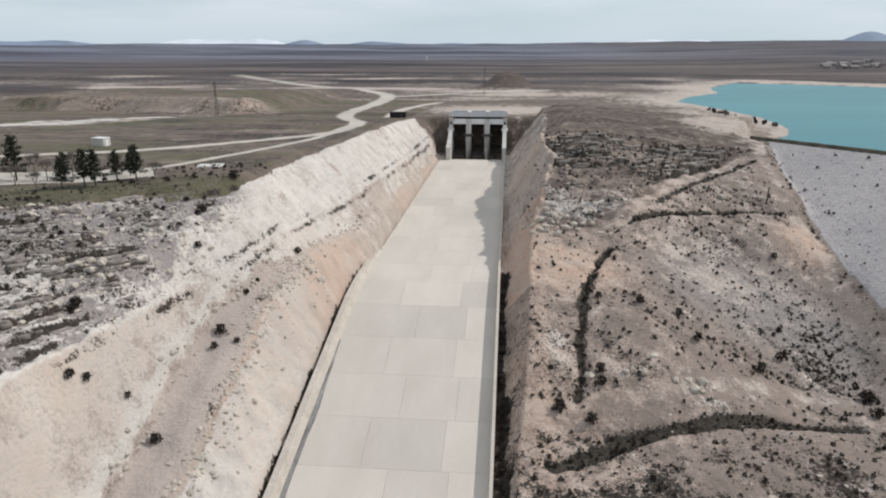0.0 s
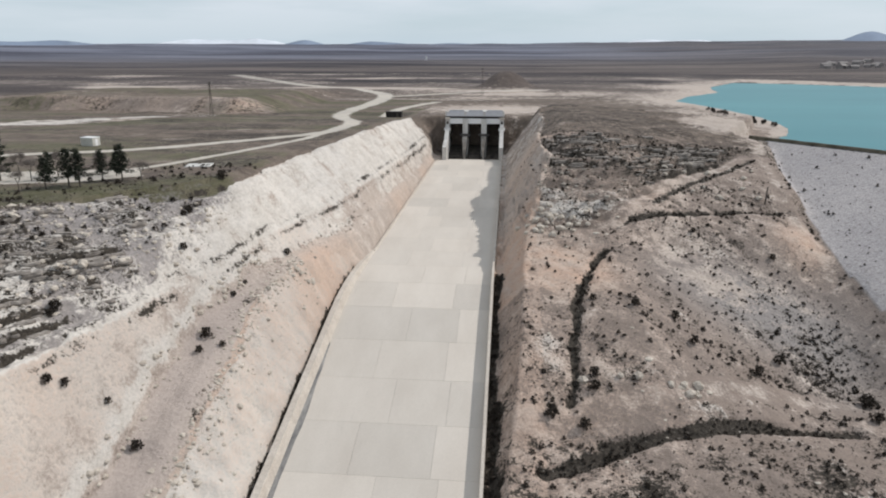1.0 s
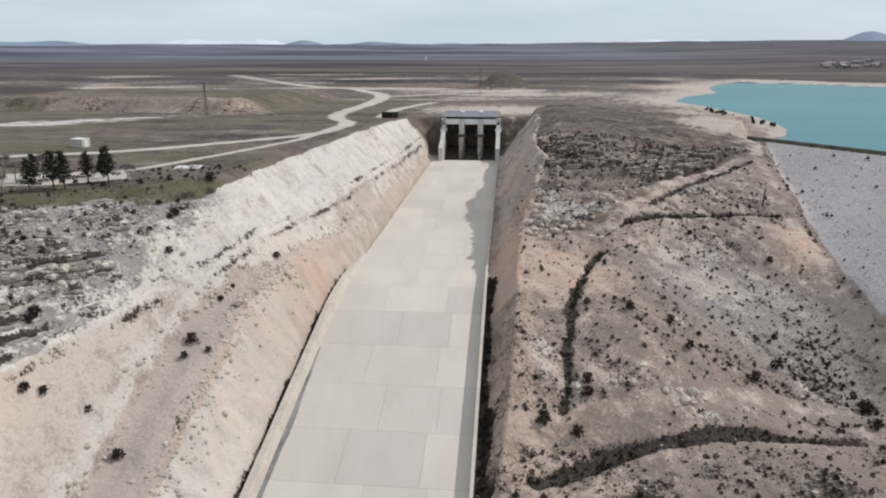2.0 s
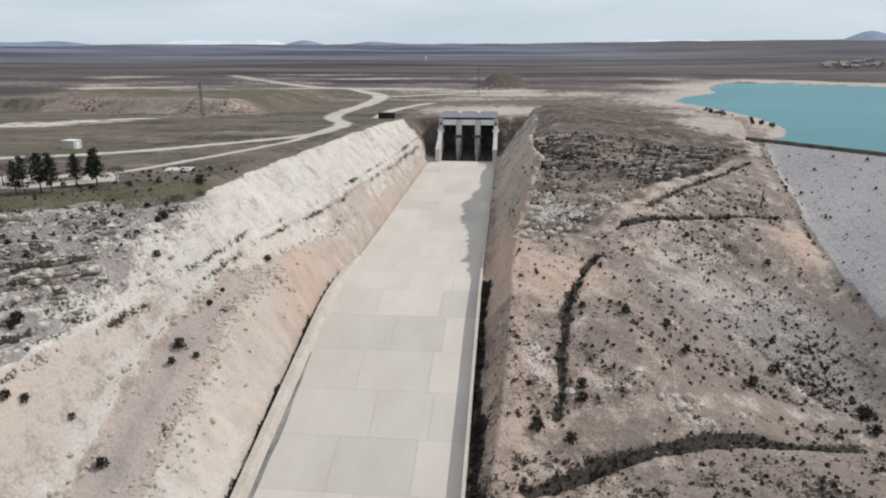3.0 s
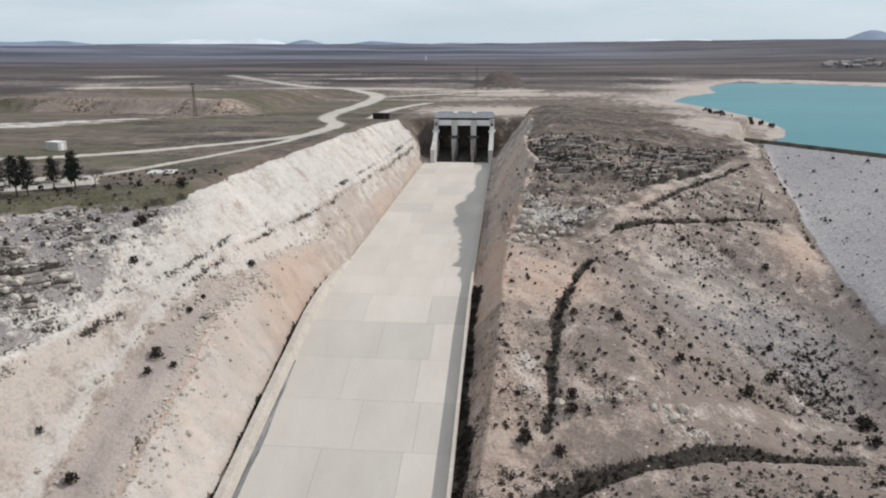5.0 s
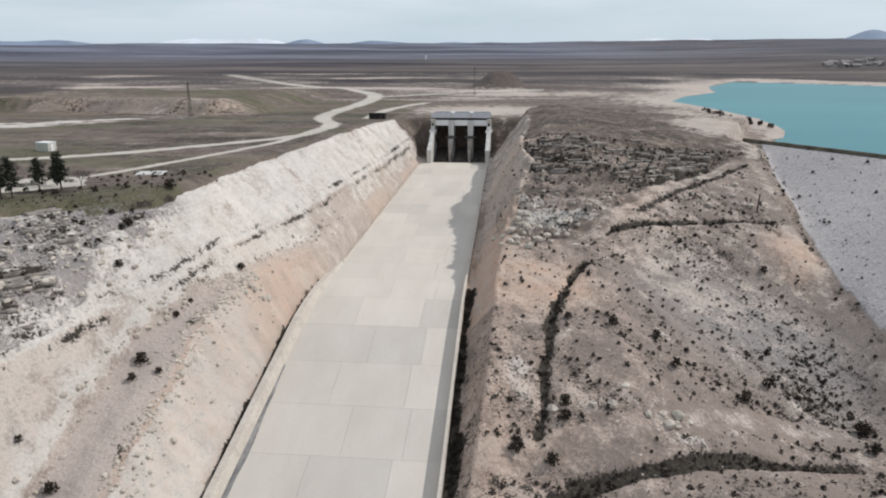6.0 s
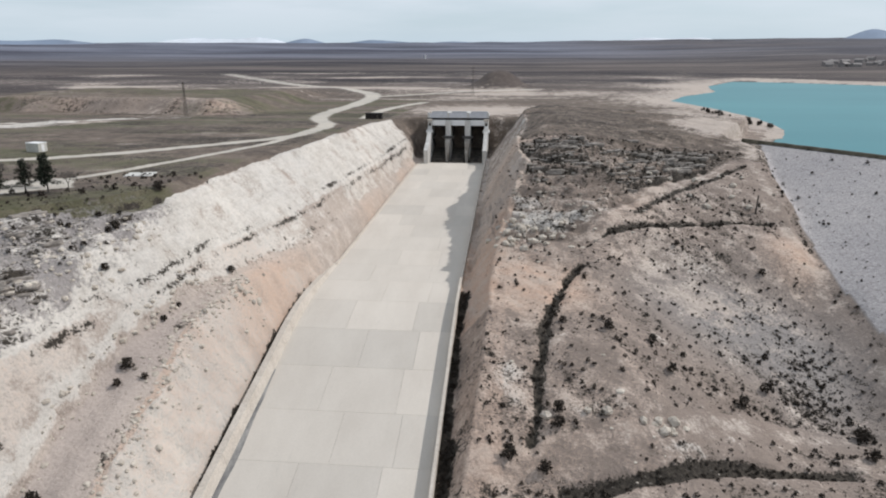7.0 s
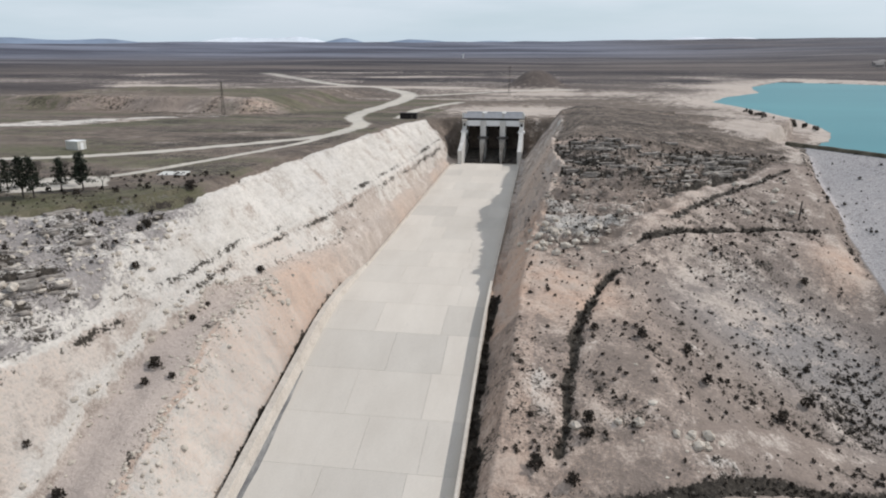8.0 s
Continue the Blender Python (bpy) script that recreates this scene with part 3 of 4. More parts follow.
    scrub = np.where((x < lx - 1.0) & (x > lx - 2.9) & (y < 172), 0.75, scrub)
    crest = np.exp(-((down - 1.2) / 1.5) ** 2) * (along > -10) * (x > 100)
    scrub = np.maximum(scrub, 0.9 * crest)
    path = np.minimum(seg_dist(x, y, TRACK_LOW) / 2.6, np.minimum(seg_dist(x, y, TRACK_HILL) / np.interp(x, [45, 60], [2.4, 1.3]), seg_dist(x, y, TRACK_ABUT) / 2.4))
    cover = np.clip(1.35 - path, 0, 1) * hillside
    below = np.exp(-((seg_dist(x - 2.6, y + 2.0, TRACK_HILL)) / 1.0) ** 2) * hillside * (x > 55)
    track = 0.0 * cover
    sand = np.maximum(sand, cover * (0.42 + 0.7 * n1))
    marl = marl * (1 - 0.8 * cover)
    scrub = np.where(cover > 0.3, 0, np.maximum(scrub, 0.8 * below))
    plateau = (x < xs[4] - reach * 0.6) & (y < 900)
    roadd = np.minimum(seg_dist(x, y, ROAD_MAIN) / np.interp(y, [200, 500, 900], [2.4, 5.5, 7]), np.minimum(seg_dist(x, y, ROAD_PARK) / 1.5, seg_dist(x, y, ROAD_LINK) / 3.0))
    roadd = np.minimum(roadd, seg_dist(x, y, ROAD_FAR) / 4.0)
    track = np.maximum(track, np.clip(1.5 - roadd, 0, 1))
    plaza = poly_side(x, y, [(-130, 124), (-96, 133), (-74, 140), (-64, 148), (-70, 158), (-100, 148), (-150, 140)])
    track = np.maximum(track, np.clip(plaza / 2 + 0.6, 0, 0.95))
    green = np.exp(-((y - 149 - 0.71 * (x + 43)) / 9) ** 2) * (x < xs[4] - 1.0) * (x > -120)
    streaky = fbm(0.3 * x, y, 14, 4, 63)
    grass = np.where(x < xs[4] - 2, 0.40 + 1.0 * streaky + 0.4 * n2, 0) * (y < 480) + 0.5 * green * (0.9 + 1.6 * n1)
    flat = (x < xs[4] - reach) & (y < 372)
    sand = np.where(flat, 0.20 + 1.0 * streaky + 0.7 * n1, sand)
    scrub = np.where(flat, (0.32 + 0.9 * fbm(0.4 * x, y, 10, 4, 69) + 0.3 * n3) * (track < 0.2), scrub)
    grass = np.where(rough & (green < 0.4), 0.1 + 0.3 * n1, grass)
    pale = fbm(x, y, 60, 4, 61)
    chalk = seg_dist(x, y, [(-250, 205), (-180, 252), (-163, 280), (-150, 304), (-140, 330)])
    grass = grass * (chalk > 16)
    bankface = bank * (1 - smooth01(y + 14 * wob, 366, 384))
    far_plain = (y > np.where((x > 20) & (x < 115), 374, 330)) & (lake < -3)
    sand = np.where(far_plain, np.clip(0.20 + 0.75 * pale + 0.6 * np.exp(-((lake + 3) / 45) ** 2) * (y < 1200), 0, 1) * (1 - smooth01(far, 800, 1300)), sand)
    sand = np.maximum(sand, 0.9 * np.exp(-(((x - 12) / 52) ** 2 + ((y - 398) / 44) ** 2)))
    sand = np.maximum(sand, 0.85 * np.exp(-(((x - 70) / 60) ** 2 + ((y - 560) / 60) ** 2)) * (0.8 + pale))
    marl = np.maximum(marl, np.clip(0.9 - chalk / 12 + 2.2 * n2 + 2.6 * n1, 0, 1) * (chalk < 40) * (y < 352))
    far_chalk = fbm(0.4 * x, y, 44, 4, 65)
    sand = np.maximum(sand, np.clip(0.12 + 1.9 * far_chalk, 0, 1) * far_plain * smooth01(y, 400, 470) * (1 - smooth01(far, 850, 1250)) * smooth01(-x, -200, -60))
    sand, marl = sand * (1 - np.clip(2 * heap, 0, 1)), marl * (1 - np.clip(2 * heap, 0, 1))
    loam = np.where(on_dam, 0, loam * (1 - brown))
    clay = np.maximum(clay, np.where(bankface > 0.05, 0.36 + 1.0 * n2 + 0.9 * n1, 0))
    loam = np.where(bankface > 0.05, 0.8, loam)
    scrub = np.where(bankface > 0.05, 0.34 + 0.6 * n1 + 0.4 * n3, scrub)
    marl = np.where(on_dam, 0.0, marl)
    sand, clay, scrub, grass = (np.where(on_dam, 0, q) for q in (sand, clay, scrub * (crest < 0.3), grass))
    scrub = np.maximum(scrub, 0.5 * crest)
    track = np.where(on_dam, 0.0, track)
    shoreline = np.exp(-(lake / 5) ** 2) * (far > 200) * (far < 1500) * ~((along > -14) & (np.abs(down) < 20) & (x > 100))
    sand = np.maximum(sand, shoreline)
    specks = np.clip(0.30 + 0.8 * n2, 0, 1) * ((hillside & (cover < 0.2) & (x > rx)) | (x < xs[4])) * (1 - smooth01(far, 300, 500))
    specks = np.where(on_dam, 0.5, np.where(top, 0.12, specks))
    # relief
    face = steep & ~rough & (x < xs[3] + 1)
    rockiness = np.where(rough, 0.7, 0) + 1.5 * out_y * hillside + 0.28 * hillside + 0.3 * under * hillside + 0.10 * (talus & ~bench) + 0.25 * low
    rockiness = np.where(face, 0, rockiness) * (1 - np.clip(track, 0, 1)) * near * np.where(on_dam, 0.15, 1)
    z = z + rockiness * (1.0 * n3 + 0.9 * n1 + 0.7 * n4) + np.where(face, 0.3 * nf + 1.1 * flute, 0) * near + np.where(cut_e, 1.2 * nf + 0.9 * n1 + 1.6 * flute, 0)
    z = z + 1.1 * rill * np.where(hillside & (x > rx), 1 - out_y, 0) * (1 - np.clip(cover, 0, 1))
    z = z + 1.0 * n4 * np.where(low, 1.5, np.where(talus & ~bench, 0.25, 0)) * (y < 200)
    ledge = (np.where(fr < 0.72, fr * 0.35, 0.252 + (fr - 0.72) * 2.67) - fr) * step
    strata = np.where(steep & ~rough & (x < xs[3] + 2.5), 0.3, 0) + np.where(rough, 1.3, 0) + 1.6 * out_y * hillside
    z = z + ledge * strata * near
    z = z + 0.25 * fbm(x, y, 18, 3, 71) * (far < 900)
    z = np.where(inside, np.minimum(fz - 1.3, z), z)
    tint = {"marl": marl, "clay": clay, "sand": sand, "grass": grass, "scrub": scrub, "track": track, "specks": specks,
            "loam": loam, "silt": silt, "riprap": np.where(on_dam, 1.0, np.maximum(np.where(rough, 0.75, 0.0), cool)), "far": smooth01(far, 420, 760), "haze_tint": smooth01(far, 1100, 3200) * (0.9 - 0.55 * smooth01(x, 0, 900))}
    return z, tint


def spread(mid, lo, hi, grow, first):
    """Grid lines: the given middle ones, then ever wider ones out to lo and hi."""
    out, s, v = list(mid), first, mid[-1]
    while v < hi:
        s *= grow
        v += s
        out.append(v)
    s, v = first, mid[0]
    while v > lo:
        s *= grow
        v -= s
        out.insert(0, v)
    return np.array(out)


def build_ground():
    xm = np.concatenate([np.arange(-84, -60, 0.7), np.arange(-60, -17, 0.4), np.arange(-17, 30, 0.5), np.arange(30, 112, 0.75)])
    ym = np.concatenate([np.arange(78, 235, 0.65), np.arange(235, 352, 1.0)])
    gx, gy = spread(xm, -4300, 4300, 1.055, 0.8), spread(ym, -900, 4750, 1.035, 1.0)
    X, Y = np.meshgrid(gx, gy)
    Z, tint = land(X, Y)
    nx, ny = len(gx), len(gy)
    me = bpy.data.meshes.new("ground")
    co = np.stack([X, Y, Z], -1).reshape(-1, 3)
    i = (np.arange(ny - 1)[:, None] * nx + np.arange(nx - 1)[None]).ravel()
    quads = np.stack([i, i + 1, i + nx + 1, i + nx], -1).astype(np.int32)
    me.vertices.add(len(co))
    me.vertices.foreach_set("co", co.ravel())
    me.loops.add(quads.size)
    me.loops.foreach_set("vertex_index", quads.ravel())
    me.polygons.add(len(quads))
    me.polygons.foreach_set("loop_start", np.arange(0, quads.size, 4, dtype=np.int32))
    me.polygons.foreach_set("use_smooth", np.ones(len(quads), bool))
    me.update(calc_edges=True)
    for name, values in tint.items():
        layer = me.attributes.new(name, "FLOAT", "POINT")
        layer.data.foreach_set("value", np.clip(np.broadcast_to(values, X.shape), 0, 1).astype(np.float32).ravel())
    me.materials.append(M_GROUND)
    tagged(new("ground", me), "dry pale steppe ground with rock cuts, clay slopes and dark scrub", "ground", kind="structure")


build_ground()


def at(x, y):
    return float(land(np.array([x]), np.array([y]))[0][0])


def heights(x, y):
    return land(np.asarray(x), np.asarray(y))[0]


def build_water():
    bm = bmesh.new()
    bm.faces.new([bm.verts.new((a, b, WATER_Z)) for a, b in LAKE])
    bmesh.ops.triangulate(bm, faces=bm.faces)
    tagged(part("water", bm, M_WATER), "calm turquoise reservoir water behind the embankment dam", "water", kind="structure")


build_water()


# ---- the spillway chute ----
def wall_mesh(ys, inner, lean, thick, rise, sink):
    """A wall along the chute: inner foot line, lean outwards, top thickness and rise above the floor."""
    bm = bmesh.new()
    rows = []
    for y in ys:
        f, h, x = float(floor_z(y)), rise(y), inner(y)
        s = 1 if lean >= 0 else -1
        rows.append([bm.verts.new(v) for v in ((x, y, f - sink), (x, y, f + 0.02), (x + lean, y, f + h), (x + lean + s * thick, y, f + h), (x + lean + s * (thick + 0.1), y, f - sink))])
    for a, b in zip(rows[:-1], rows[1:]):
        for i in range(4):
            bm.faces.new((a[i], a[i + 1], b[i + 1], b[i]))
    bm.faces.new(rows[0])
    bm.faces.new(rows[-1][::-1])
    bmesh.ops.recalc_face_normals(bm, faces=bm.faces)
    return bm


def build_chute():
    chute = tagged(empty("spillway_chute", 0, 200, float(floor_z(200))), "long pale concrete spillway chute widening downhill from the gates", "spillway", kind="structure")
    inv = chute.matrix_basis.inverted()

    def add(name, bm, mat, label=""):
        bm.transform(inv)
        return part(name, bm, mat, chute, label)

    ys = list(np.arange(66, 322, 4.0)) + [Y_TOP]
    seg = [ys[i:i + 4] for i in range(0, len(ys) - 1, 3)]
    for s in seg:
        if len(s) > 1:
            s = [s[0] + 0.03] + s[1:-1] + [s[-1] - 0.03]
            wide = s[0] < 176
            add("side_wall", wall_mesh(s, lambda y: float(left_x(y)), -0.55 if wide else -0.1, 1.25 if wide else 0.45, lambda y: float(left_rise(y)), 3.0), M_WALL)
            add("side_wall", wall_mesh(s, lambda y: RIGHT, 0.12, 0.55, lambda y: WALL_H, 3.0), M_WALL)
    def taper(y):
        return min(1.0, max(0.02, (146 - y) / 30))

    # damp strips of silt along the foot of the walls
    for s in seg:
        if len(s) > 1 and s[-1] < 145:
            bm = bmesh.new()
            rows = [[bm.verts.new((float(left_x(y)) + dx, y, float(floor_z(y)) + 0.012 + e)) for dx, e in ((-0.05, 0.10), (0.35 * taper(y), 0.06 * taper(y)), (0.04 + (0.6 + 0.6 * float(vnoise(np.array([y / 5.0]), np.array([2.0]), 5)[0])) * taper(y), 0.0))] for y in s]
            for a, b in zip(rows[:-1], rows[1:]):
                for i in range(2):
                    bm.faces.new((a[i], a[i + 1], b[i + 1], b[i]))
            bmesh.ops.recalc_face_normals(bm, faces=bm.faces)
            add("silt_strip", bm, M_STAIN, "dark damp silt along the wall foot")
    # floor slabs, laid in courses with open joints
    y0 = 115.6 - 12.0 * 4
    k = 0
    while y0 < Y_TOP - 1:
        y1 = min(y0 + 12.0, Y_TOP)
        cuts = [-4.6, 6.0] if k % 2 == 0 else [-9.8, 4.6]
        cuts = [c + random.uniform(-0.3, 0.3) for c in cuts]
        xs = [None] + cuts + [RIGHT + 0.1]
        for i in range(len(xs) - 1):
            bm = bmesh.new()
            g = 0.019
            n = 4
            top, bot = [], []
            for j in range(n + 1):
                y = y0 + g + (y1 - y0 - 2 * g) * j / n
                a = float(left_x(y)) - 0.1 if xs[i] is None else xs[i] + g
                b = xs[i + 1] - g
                z = float(floor_z(y))
                top.append([bm.verts.new((a, y, z)), bm.verts.new((b, y, z))])
                bot.append([bm.verts.new((a, y, z - 0.5)), bm.verts.new((b, y, z - 0.5))])
            for j in range(n):
                bm.faces.new((top[j][0], top[j][1], top[j + 1][1], top[j + 1][0]))
                bm.faces.new((top[j][0], top[j + 1][0], bot[j + 1][0], bot[j][0]))
                bm.faces.new((top[j][1], bot[j][1], bot[j + 1][1], top[j + 1][1]))
            bm.faces.new((top[0][0], bot[0][0], bot[0][1], top[0][1]))
            bm.faces.new((top[n][0], top[n][1], bot[n][1], bot[n][0]))
            bmesh.ops.recalc_face_normals(bm, faces=bm.faces)
            add("slab", bm, M_SLAB)
        y0 = y1
        k += 1
    bm = bmesh.new()
    rows = []
    for y in list(np.arange(66, Y_TOP, 6.0)) + [Y_TOP]:
        z = float(floor_z(y)) - 0.07
        rows.append((bm.verts.new((float(left_x(y)), y, z)), bm.verts.new((RIGHT, y, z))))
    for a, b in zip(rows[:-1], rows[1:]):
        bm.faces.new((a[0], a[1], b[1], b[0]))
    add("joint_bed", bm, M_STAIN, "dark silt in the joints between slabs")


build_chute()


# ---- the gates ----
def build_gates():
    g = tagged(empty("spillway_gate_structure", 0, 345, FLOOR_TOP), "concrete gate structure with three dark steel gates and a bridge", "spillway gates")
    inv = g.matrix_basis.inverted()

    def add(name, bm, mat, label="", parent=g):
        bm.transform(inv)
        return part(name, bm, mat, parent, label)

    z0, top = FLOOR_TOP - 1.5, -1.6
    for s in (-1, 1):
        a, b = sorted((s * 11.9, s * 13.7))
        add("abutment_wall", prism([(319, z0), (319, -14.0), (327, -11.5), (334, -7.5), (336, -5.2), (336, -2.4), (339, -2.4), (339, top), (358, top), (358, z0)], a, b), M_PIER, "pale concrete side wall stepping down along the chute")
        a, b = sorted((s * 11.7, s * 14.0))
        add("wall_coping", boxed(a, b, 335.4, 339.2, -3.0, -2.2, 0.08), M_WALL)
        add("wall_bracket", boxed(a - 0.35, b + 0.35, 334.6, 338.0, -8.2, -7.2, 0.1), M_PALE, "white concrete bracket on the side wall")
        add("recess_panel", boxed(s * 12.8 - 0.45, s * 12.8 + 0.45, 335.93, 336.0, -6.8, -4.0), M_DARK, "dark flat panel standing in for a shaded recess in the side wall")
    for x in (-4.4, 4.4):
        add("pier", prism([(336.5, z0), (336.5, -11.2), (335.9, -10.4), (335.9, -2.8), (337.3, -2.75), (358, top - 1.2), (358, z0)], x - 1.24, x + 1.24), M_PIER, "tapered concrete pier between two gates")
        bm = prism([(329.0, z0), (329.4, -16.6), (332.6, -11.4), (334.6, -10.9), (336.45, -10.9), (336.45, z0)], x - 1.15, x + 1.15)
        for v in bm.verts:
            low = min(1.0, max(0.0, (-10.9 - v.co.z) / 8.0))
            v.co.x = x + (v.co.x - x) * (1 - 0.55 * low)
        add("pier_nose", bm, M_NOSE, "damp stained pier nose narrowing towards the chute")
        add("trunnion_beam", boxed(x - 2.1, x + 2.1, 335.2, 336.8, -11.0, -9.7, 0.1), M_RUST, "dark steel trunnion beam across the pier")
        for s in (-1, 1):
            add("trunnion_bearing", rod(bmesh.new(), (x + s * 1.5, 336.2, -10.2), (x + s * 2.6, 336.2, -10.2), 0.55, sides=12), M_RUST)
        add("pier_cap", boxed(x - 0.9, x + 0.9, 338.6, 347, -1.56, 0.5, 0.08), M_PIER)
    for x in (-8.78, 0.0, 8.78):
        w = 3.13
        # curved gate leaf with stiffeners and two arms
        bm = bmesh.new()
        rows = []
        for i in range(11):
            a = radians(-32 + i * 5.4)
            y, z = 336.2 + 13.0 * math.cos(a), -10.2 + 13.0 * math.sin(a) - 1.5
            rows.append([bm.verts.new((x - w, y, z)), bm.verts.new((x + w, y, z)), bm.verts.new((x + w, y + 0.25, z)), bm.verts.new((x - w, y + 0.25, z))])
        for p, q in zip(rows[:-1], rows[1:]):
            for i in range(4):
                bm.faces.new((p[i], p[(i + 1) % 4], q[(i + 1) % 4], q[i]))
        bm.faces.new(rows[0])
        bm.faces.new(rows[-1][::-1])
        bmesh.ops.recalc_face_normals(bm, faces=bm.faces)
        leaf = add("gate_leaf", bm, M_STEEL, "dark curved steel gate leaf")
        for i in (1, 4, 7, 9):
            a = radians(-32 + i * 5.4)
            y, z = 336.2 + 12.8 * math.cos(a), -11.7 + 12.8 * math.sin(a)
            add("stiffener", boxed(x - w, x + w, y - 0.35, y, z - 0.12, z + 0.12), M_STEEL, "", leaf)
        for s in (-1, 1):
            for a in (-20, 8):
                e = (x + s * (w - 0.5), 336.2 + 12.7 * math.cos(radians(a)), -11.7 + 12.7 * math.sin(radians(a)))
                add("gate_arm", rod(bmesh.new(), (x + s * (w - 0.3), 336.4, -10.2), e, 0.22, sides=6), M_STEEL)
        add("crest", prism([(331.5, z0), (333, FLOOR_TOP + 0.1), (337, FLOOR_TOP + 0.9), (342, FLOOR_TOP + 2.6), (347, FLOOR_TOP + 3.4), (352, FLOOR_TOP + 3.2), (356, FLOOR_TOP), (356, z0)], x - w, x + w), M_CREST, "stained concrete crest below the gate, darkened in colour for shade")
        add("bridge_girder", boxed(x - w - 0.02, x + w + 0.02, 337.0, 337.9, -5.2, -2.75, 0.05), M_PALE, "white painted bridge girder")
        add("hoist_box", boxed(x - w + 0.4, x + w - 0.4, 341.0, 344.0, -5.0, -2.4, 0.1), M_STEEL)
    add("bridge_deck", boxed(-14.0, 14.0, 337.4, 347.5, -2.7, -1.55, 0.1), M_DARK, "bridge deck coloured dark to read as the shade beneath it")
    for x in (-9.0, 0.0, 9.0):
        a, b = (x - 4.05, x + 4.05)
        add("parapet", boxed(a, b, 337.2, 337.55, -1.75, 0.35, 0.05), M_GREY, "grey bridge parapet panel")
        add("parapet", boxed(a, b, 347.3, 347.6, -1.5, 0.3, 0.05), M_GREY)
    for x in (-13.5, -4.5, 4.5, 13.5):
        add("parapet_post", boxed(x - 0.45, x + 0.45, 337.05, 337.7, -1.75, 0.6, 0.06), M_PIER)
    for s in (-1, 1):
        for i in range(5):
            add("ladder_rung", rod(bmesh.new(), (s * 11.85, 337.0, -10 + i * 1.1), (s * 11.85, 337.9, -10 + i * 1.1), 0.07), M_RUST)


build_gates()


# ---- plants and rocks ----
def clump(seed, n, r, h, size):
    """Leafy tufts round a low dome."""
    rnd = random.Random(seed)
    bm = bmesh.new()
    for i in range(n):
        a, u = rnd.uniform(0, math.tau), rnd.random()
        rr = r * math.sqrt(rnd.random()) * (1 - 0.45 * u)
        c = Vector((rr * math.cos(a), rr * math.sin(a), 0.08 + u * h))
        s = size * rnd.uniform(0.6, 1.3)
        d1 = Vector((rnd.gauss(0, 1), rnd.gauss(0, 1), rnd.gauss(0, 0.7))).normalized() * s
        d2 = Vector((rnd.gauss(0, 1), rnd.gauss(0, 1), rnd.gauss(0, 1))).normalized() * s * 0.55
        bm.faces.new([bm.verts.new(c + d) for d in (d1, d2, -d1, -d2)])
    for i in range(5):
        a = rnd.uniform(0, math.tau)
        rod(bm, (0, 0, -0.3), (0.6 * r * math.cos(a), 0.6 * r * math.sin(a), h * 0.7), 0.05, 0.02, 3)
    return bm


def rock_mesh(seed, flat=0.7):
    rnd = random.Random(seed)
    bm = bmesh.new()
    bmesh.ops.create_icosphere(bm, subdivisions=1, radius=0.5)
    for v in bm.verts:
        v.co *= rnd.uniform(0.72, 1.2)
        v.co.z *= flat
        v.co.x *= 1.25
        q = 0.5
        v.co.x = max(-q, min(q, v.co.x))
        v.co.y = max(-0.45, min(0.45, v.co.y))
    return bm


def slab_rock(seed):
    """A long flat ledge block with broken ends and an overhanging lip."""
    rnd = random.Random(seed)
    bm = bmesh.new()
    n = 6
    rows = []
    for i in range(n + 1):
        x = (i / n - 0.5) * 3.2 + rnd.uniform(-0.15, 0.15)
        w = (0.25 if i in (0, n) else 0.55) * rnd.uniform(0.75, 1.25)
        h = rnd.uniform(0.30, 0.46)
        rows.append([bm.verts.new(q) for q in ((x, -w * 0.6, -0.5), (x, -w, 0.1 * rnd.random()), (x, -w * 0.85, h), (x, w, h * 0.95), (x, w, -0.5))])
    for a, b in zip(rows[:-1], rows[1:]):
        for i in range(4):
            bm.faces.new((a[i], b[i], b[i + 1], a[i + 1]))
    bm.faces.new(rows[0])
    bm.faces.new(rows[-1][::-1])
    bmesh.ops.recalc_face_normals(bm, faces=bm.faces)
    return bm


def as_arrays(bm):
    bm.verts.ensure_lookup_table()
    bm.verts.index_update()
    v = np.array([q.co[:] for q in bm.verts])
    f = [[q.index for q in p.verts] for p in bm.faces]
    bm.free()
    return v, f


def scatter(name, kinds, places, sizes, material, label, category, sink=0.1, seed=1, turn=None):
    """Many small pieces joined into one object of stuff."""
    rnd = random.Random(seed)
    verts, faces, base = [], [], 0
    zs = heights(places[:, 0], places[:, 1])
    for (x, y), z, s in zip(places, zs, sizes):
        v, f = kinds[rnd.randrange(len(kinds))]
        a = rnd.uniform(0, math.tau) if turn is None else radians(rnd.gauss(*turn))
        c, d = math.cos(a) * s, math.sin(a) * s
        verts.append(np.stack([x + v[:, 0] * c - v[:, 1] * d, y + v[:, 0] * d + v[:, 1] * c, z + (v[:, 2] - sink) * s * rnd.uniform(0.8, 1.2)], -1))
        faces += [[base + i for i in p] for p in f]
        base += len(v)
    ob = sheet(name, np.concatenate(verts).tolist(), faces, material, smooth=False)
    return tagged(ob, label, category, kind="stuff")


def pick(n, x0, x1, y0, y1, keep, seed):
    r = np.random.default_rng(seed)
    p = np.stack([r.uniform(x0, x1, n), r.uniform(y0, y1, n)], -1)
    k = keep(p[:, 0], p[:, 1]) > r.uniform(0, 1, n)
    return p[k], r


SHRUBS = [as_arrays(clump(s, 34, 0.55, 0.6, 0.24)) for s in range(5)]
SLABS = [as_arrays(slab_rock(s)) for s in range(9)]
ROCKS = [as_arrays(rock_mesh(s, 0.55 + 0.1 * (s % 4))) for s in range(8)]


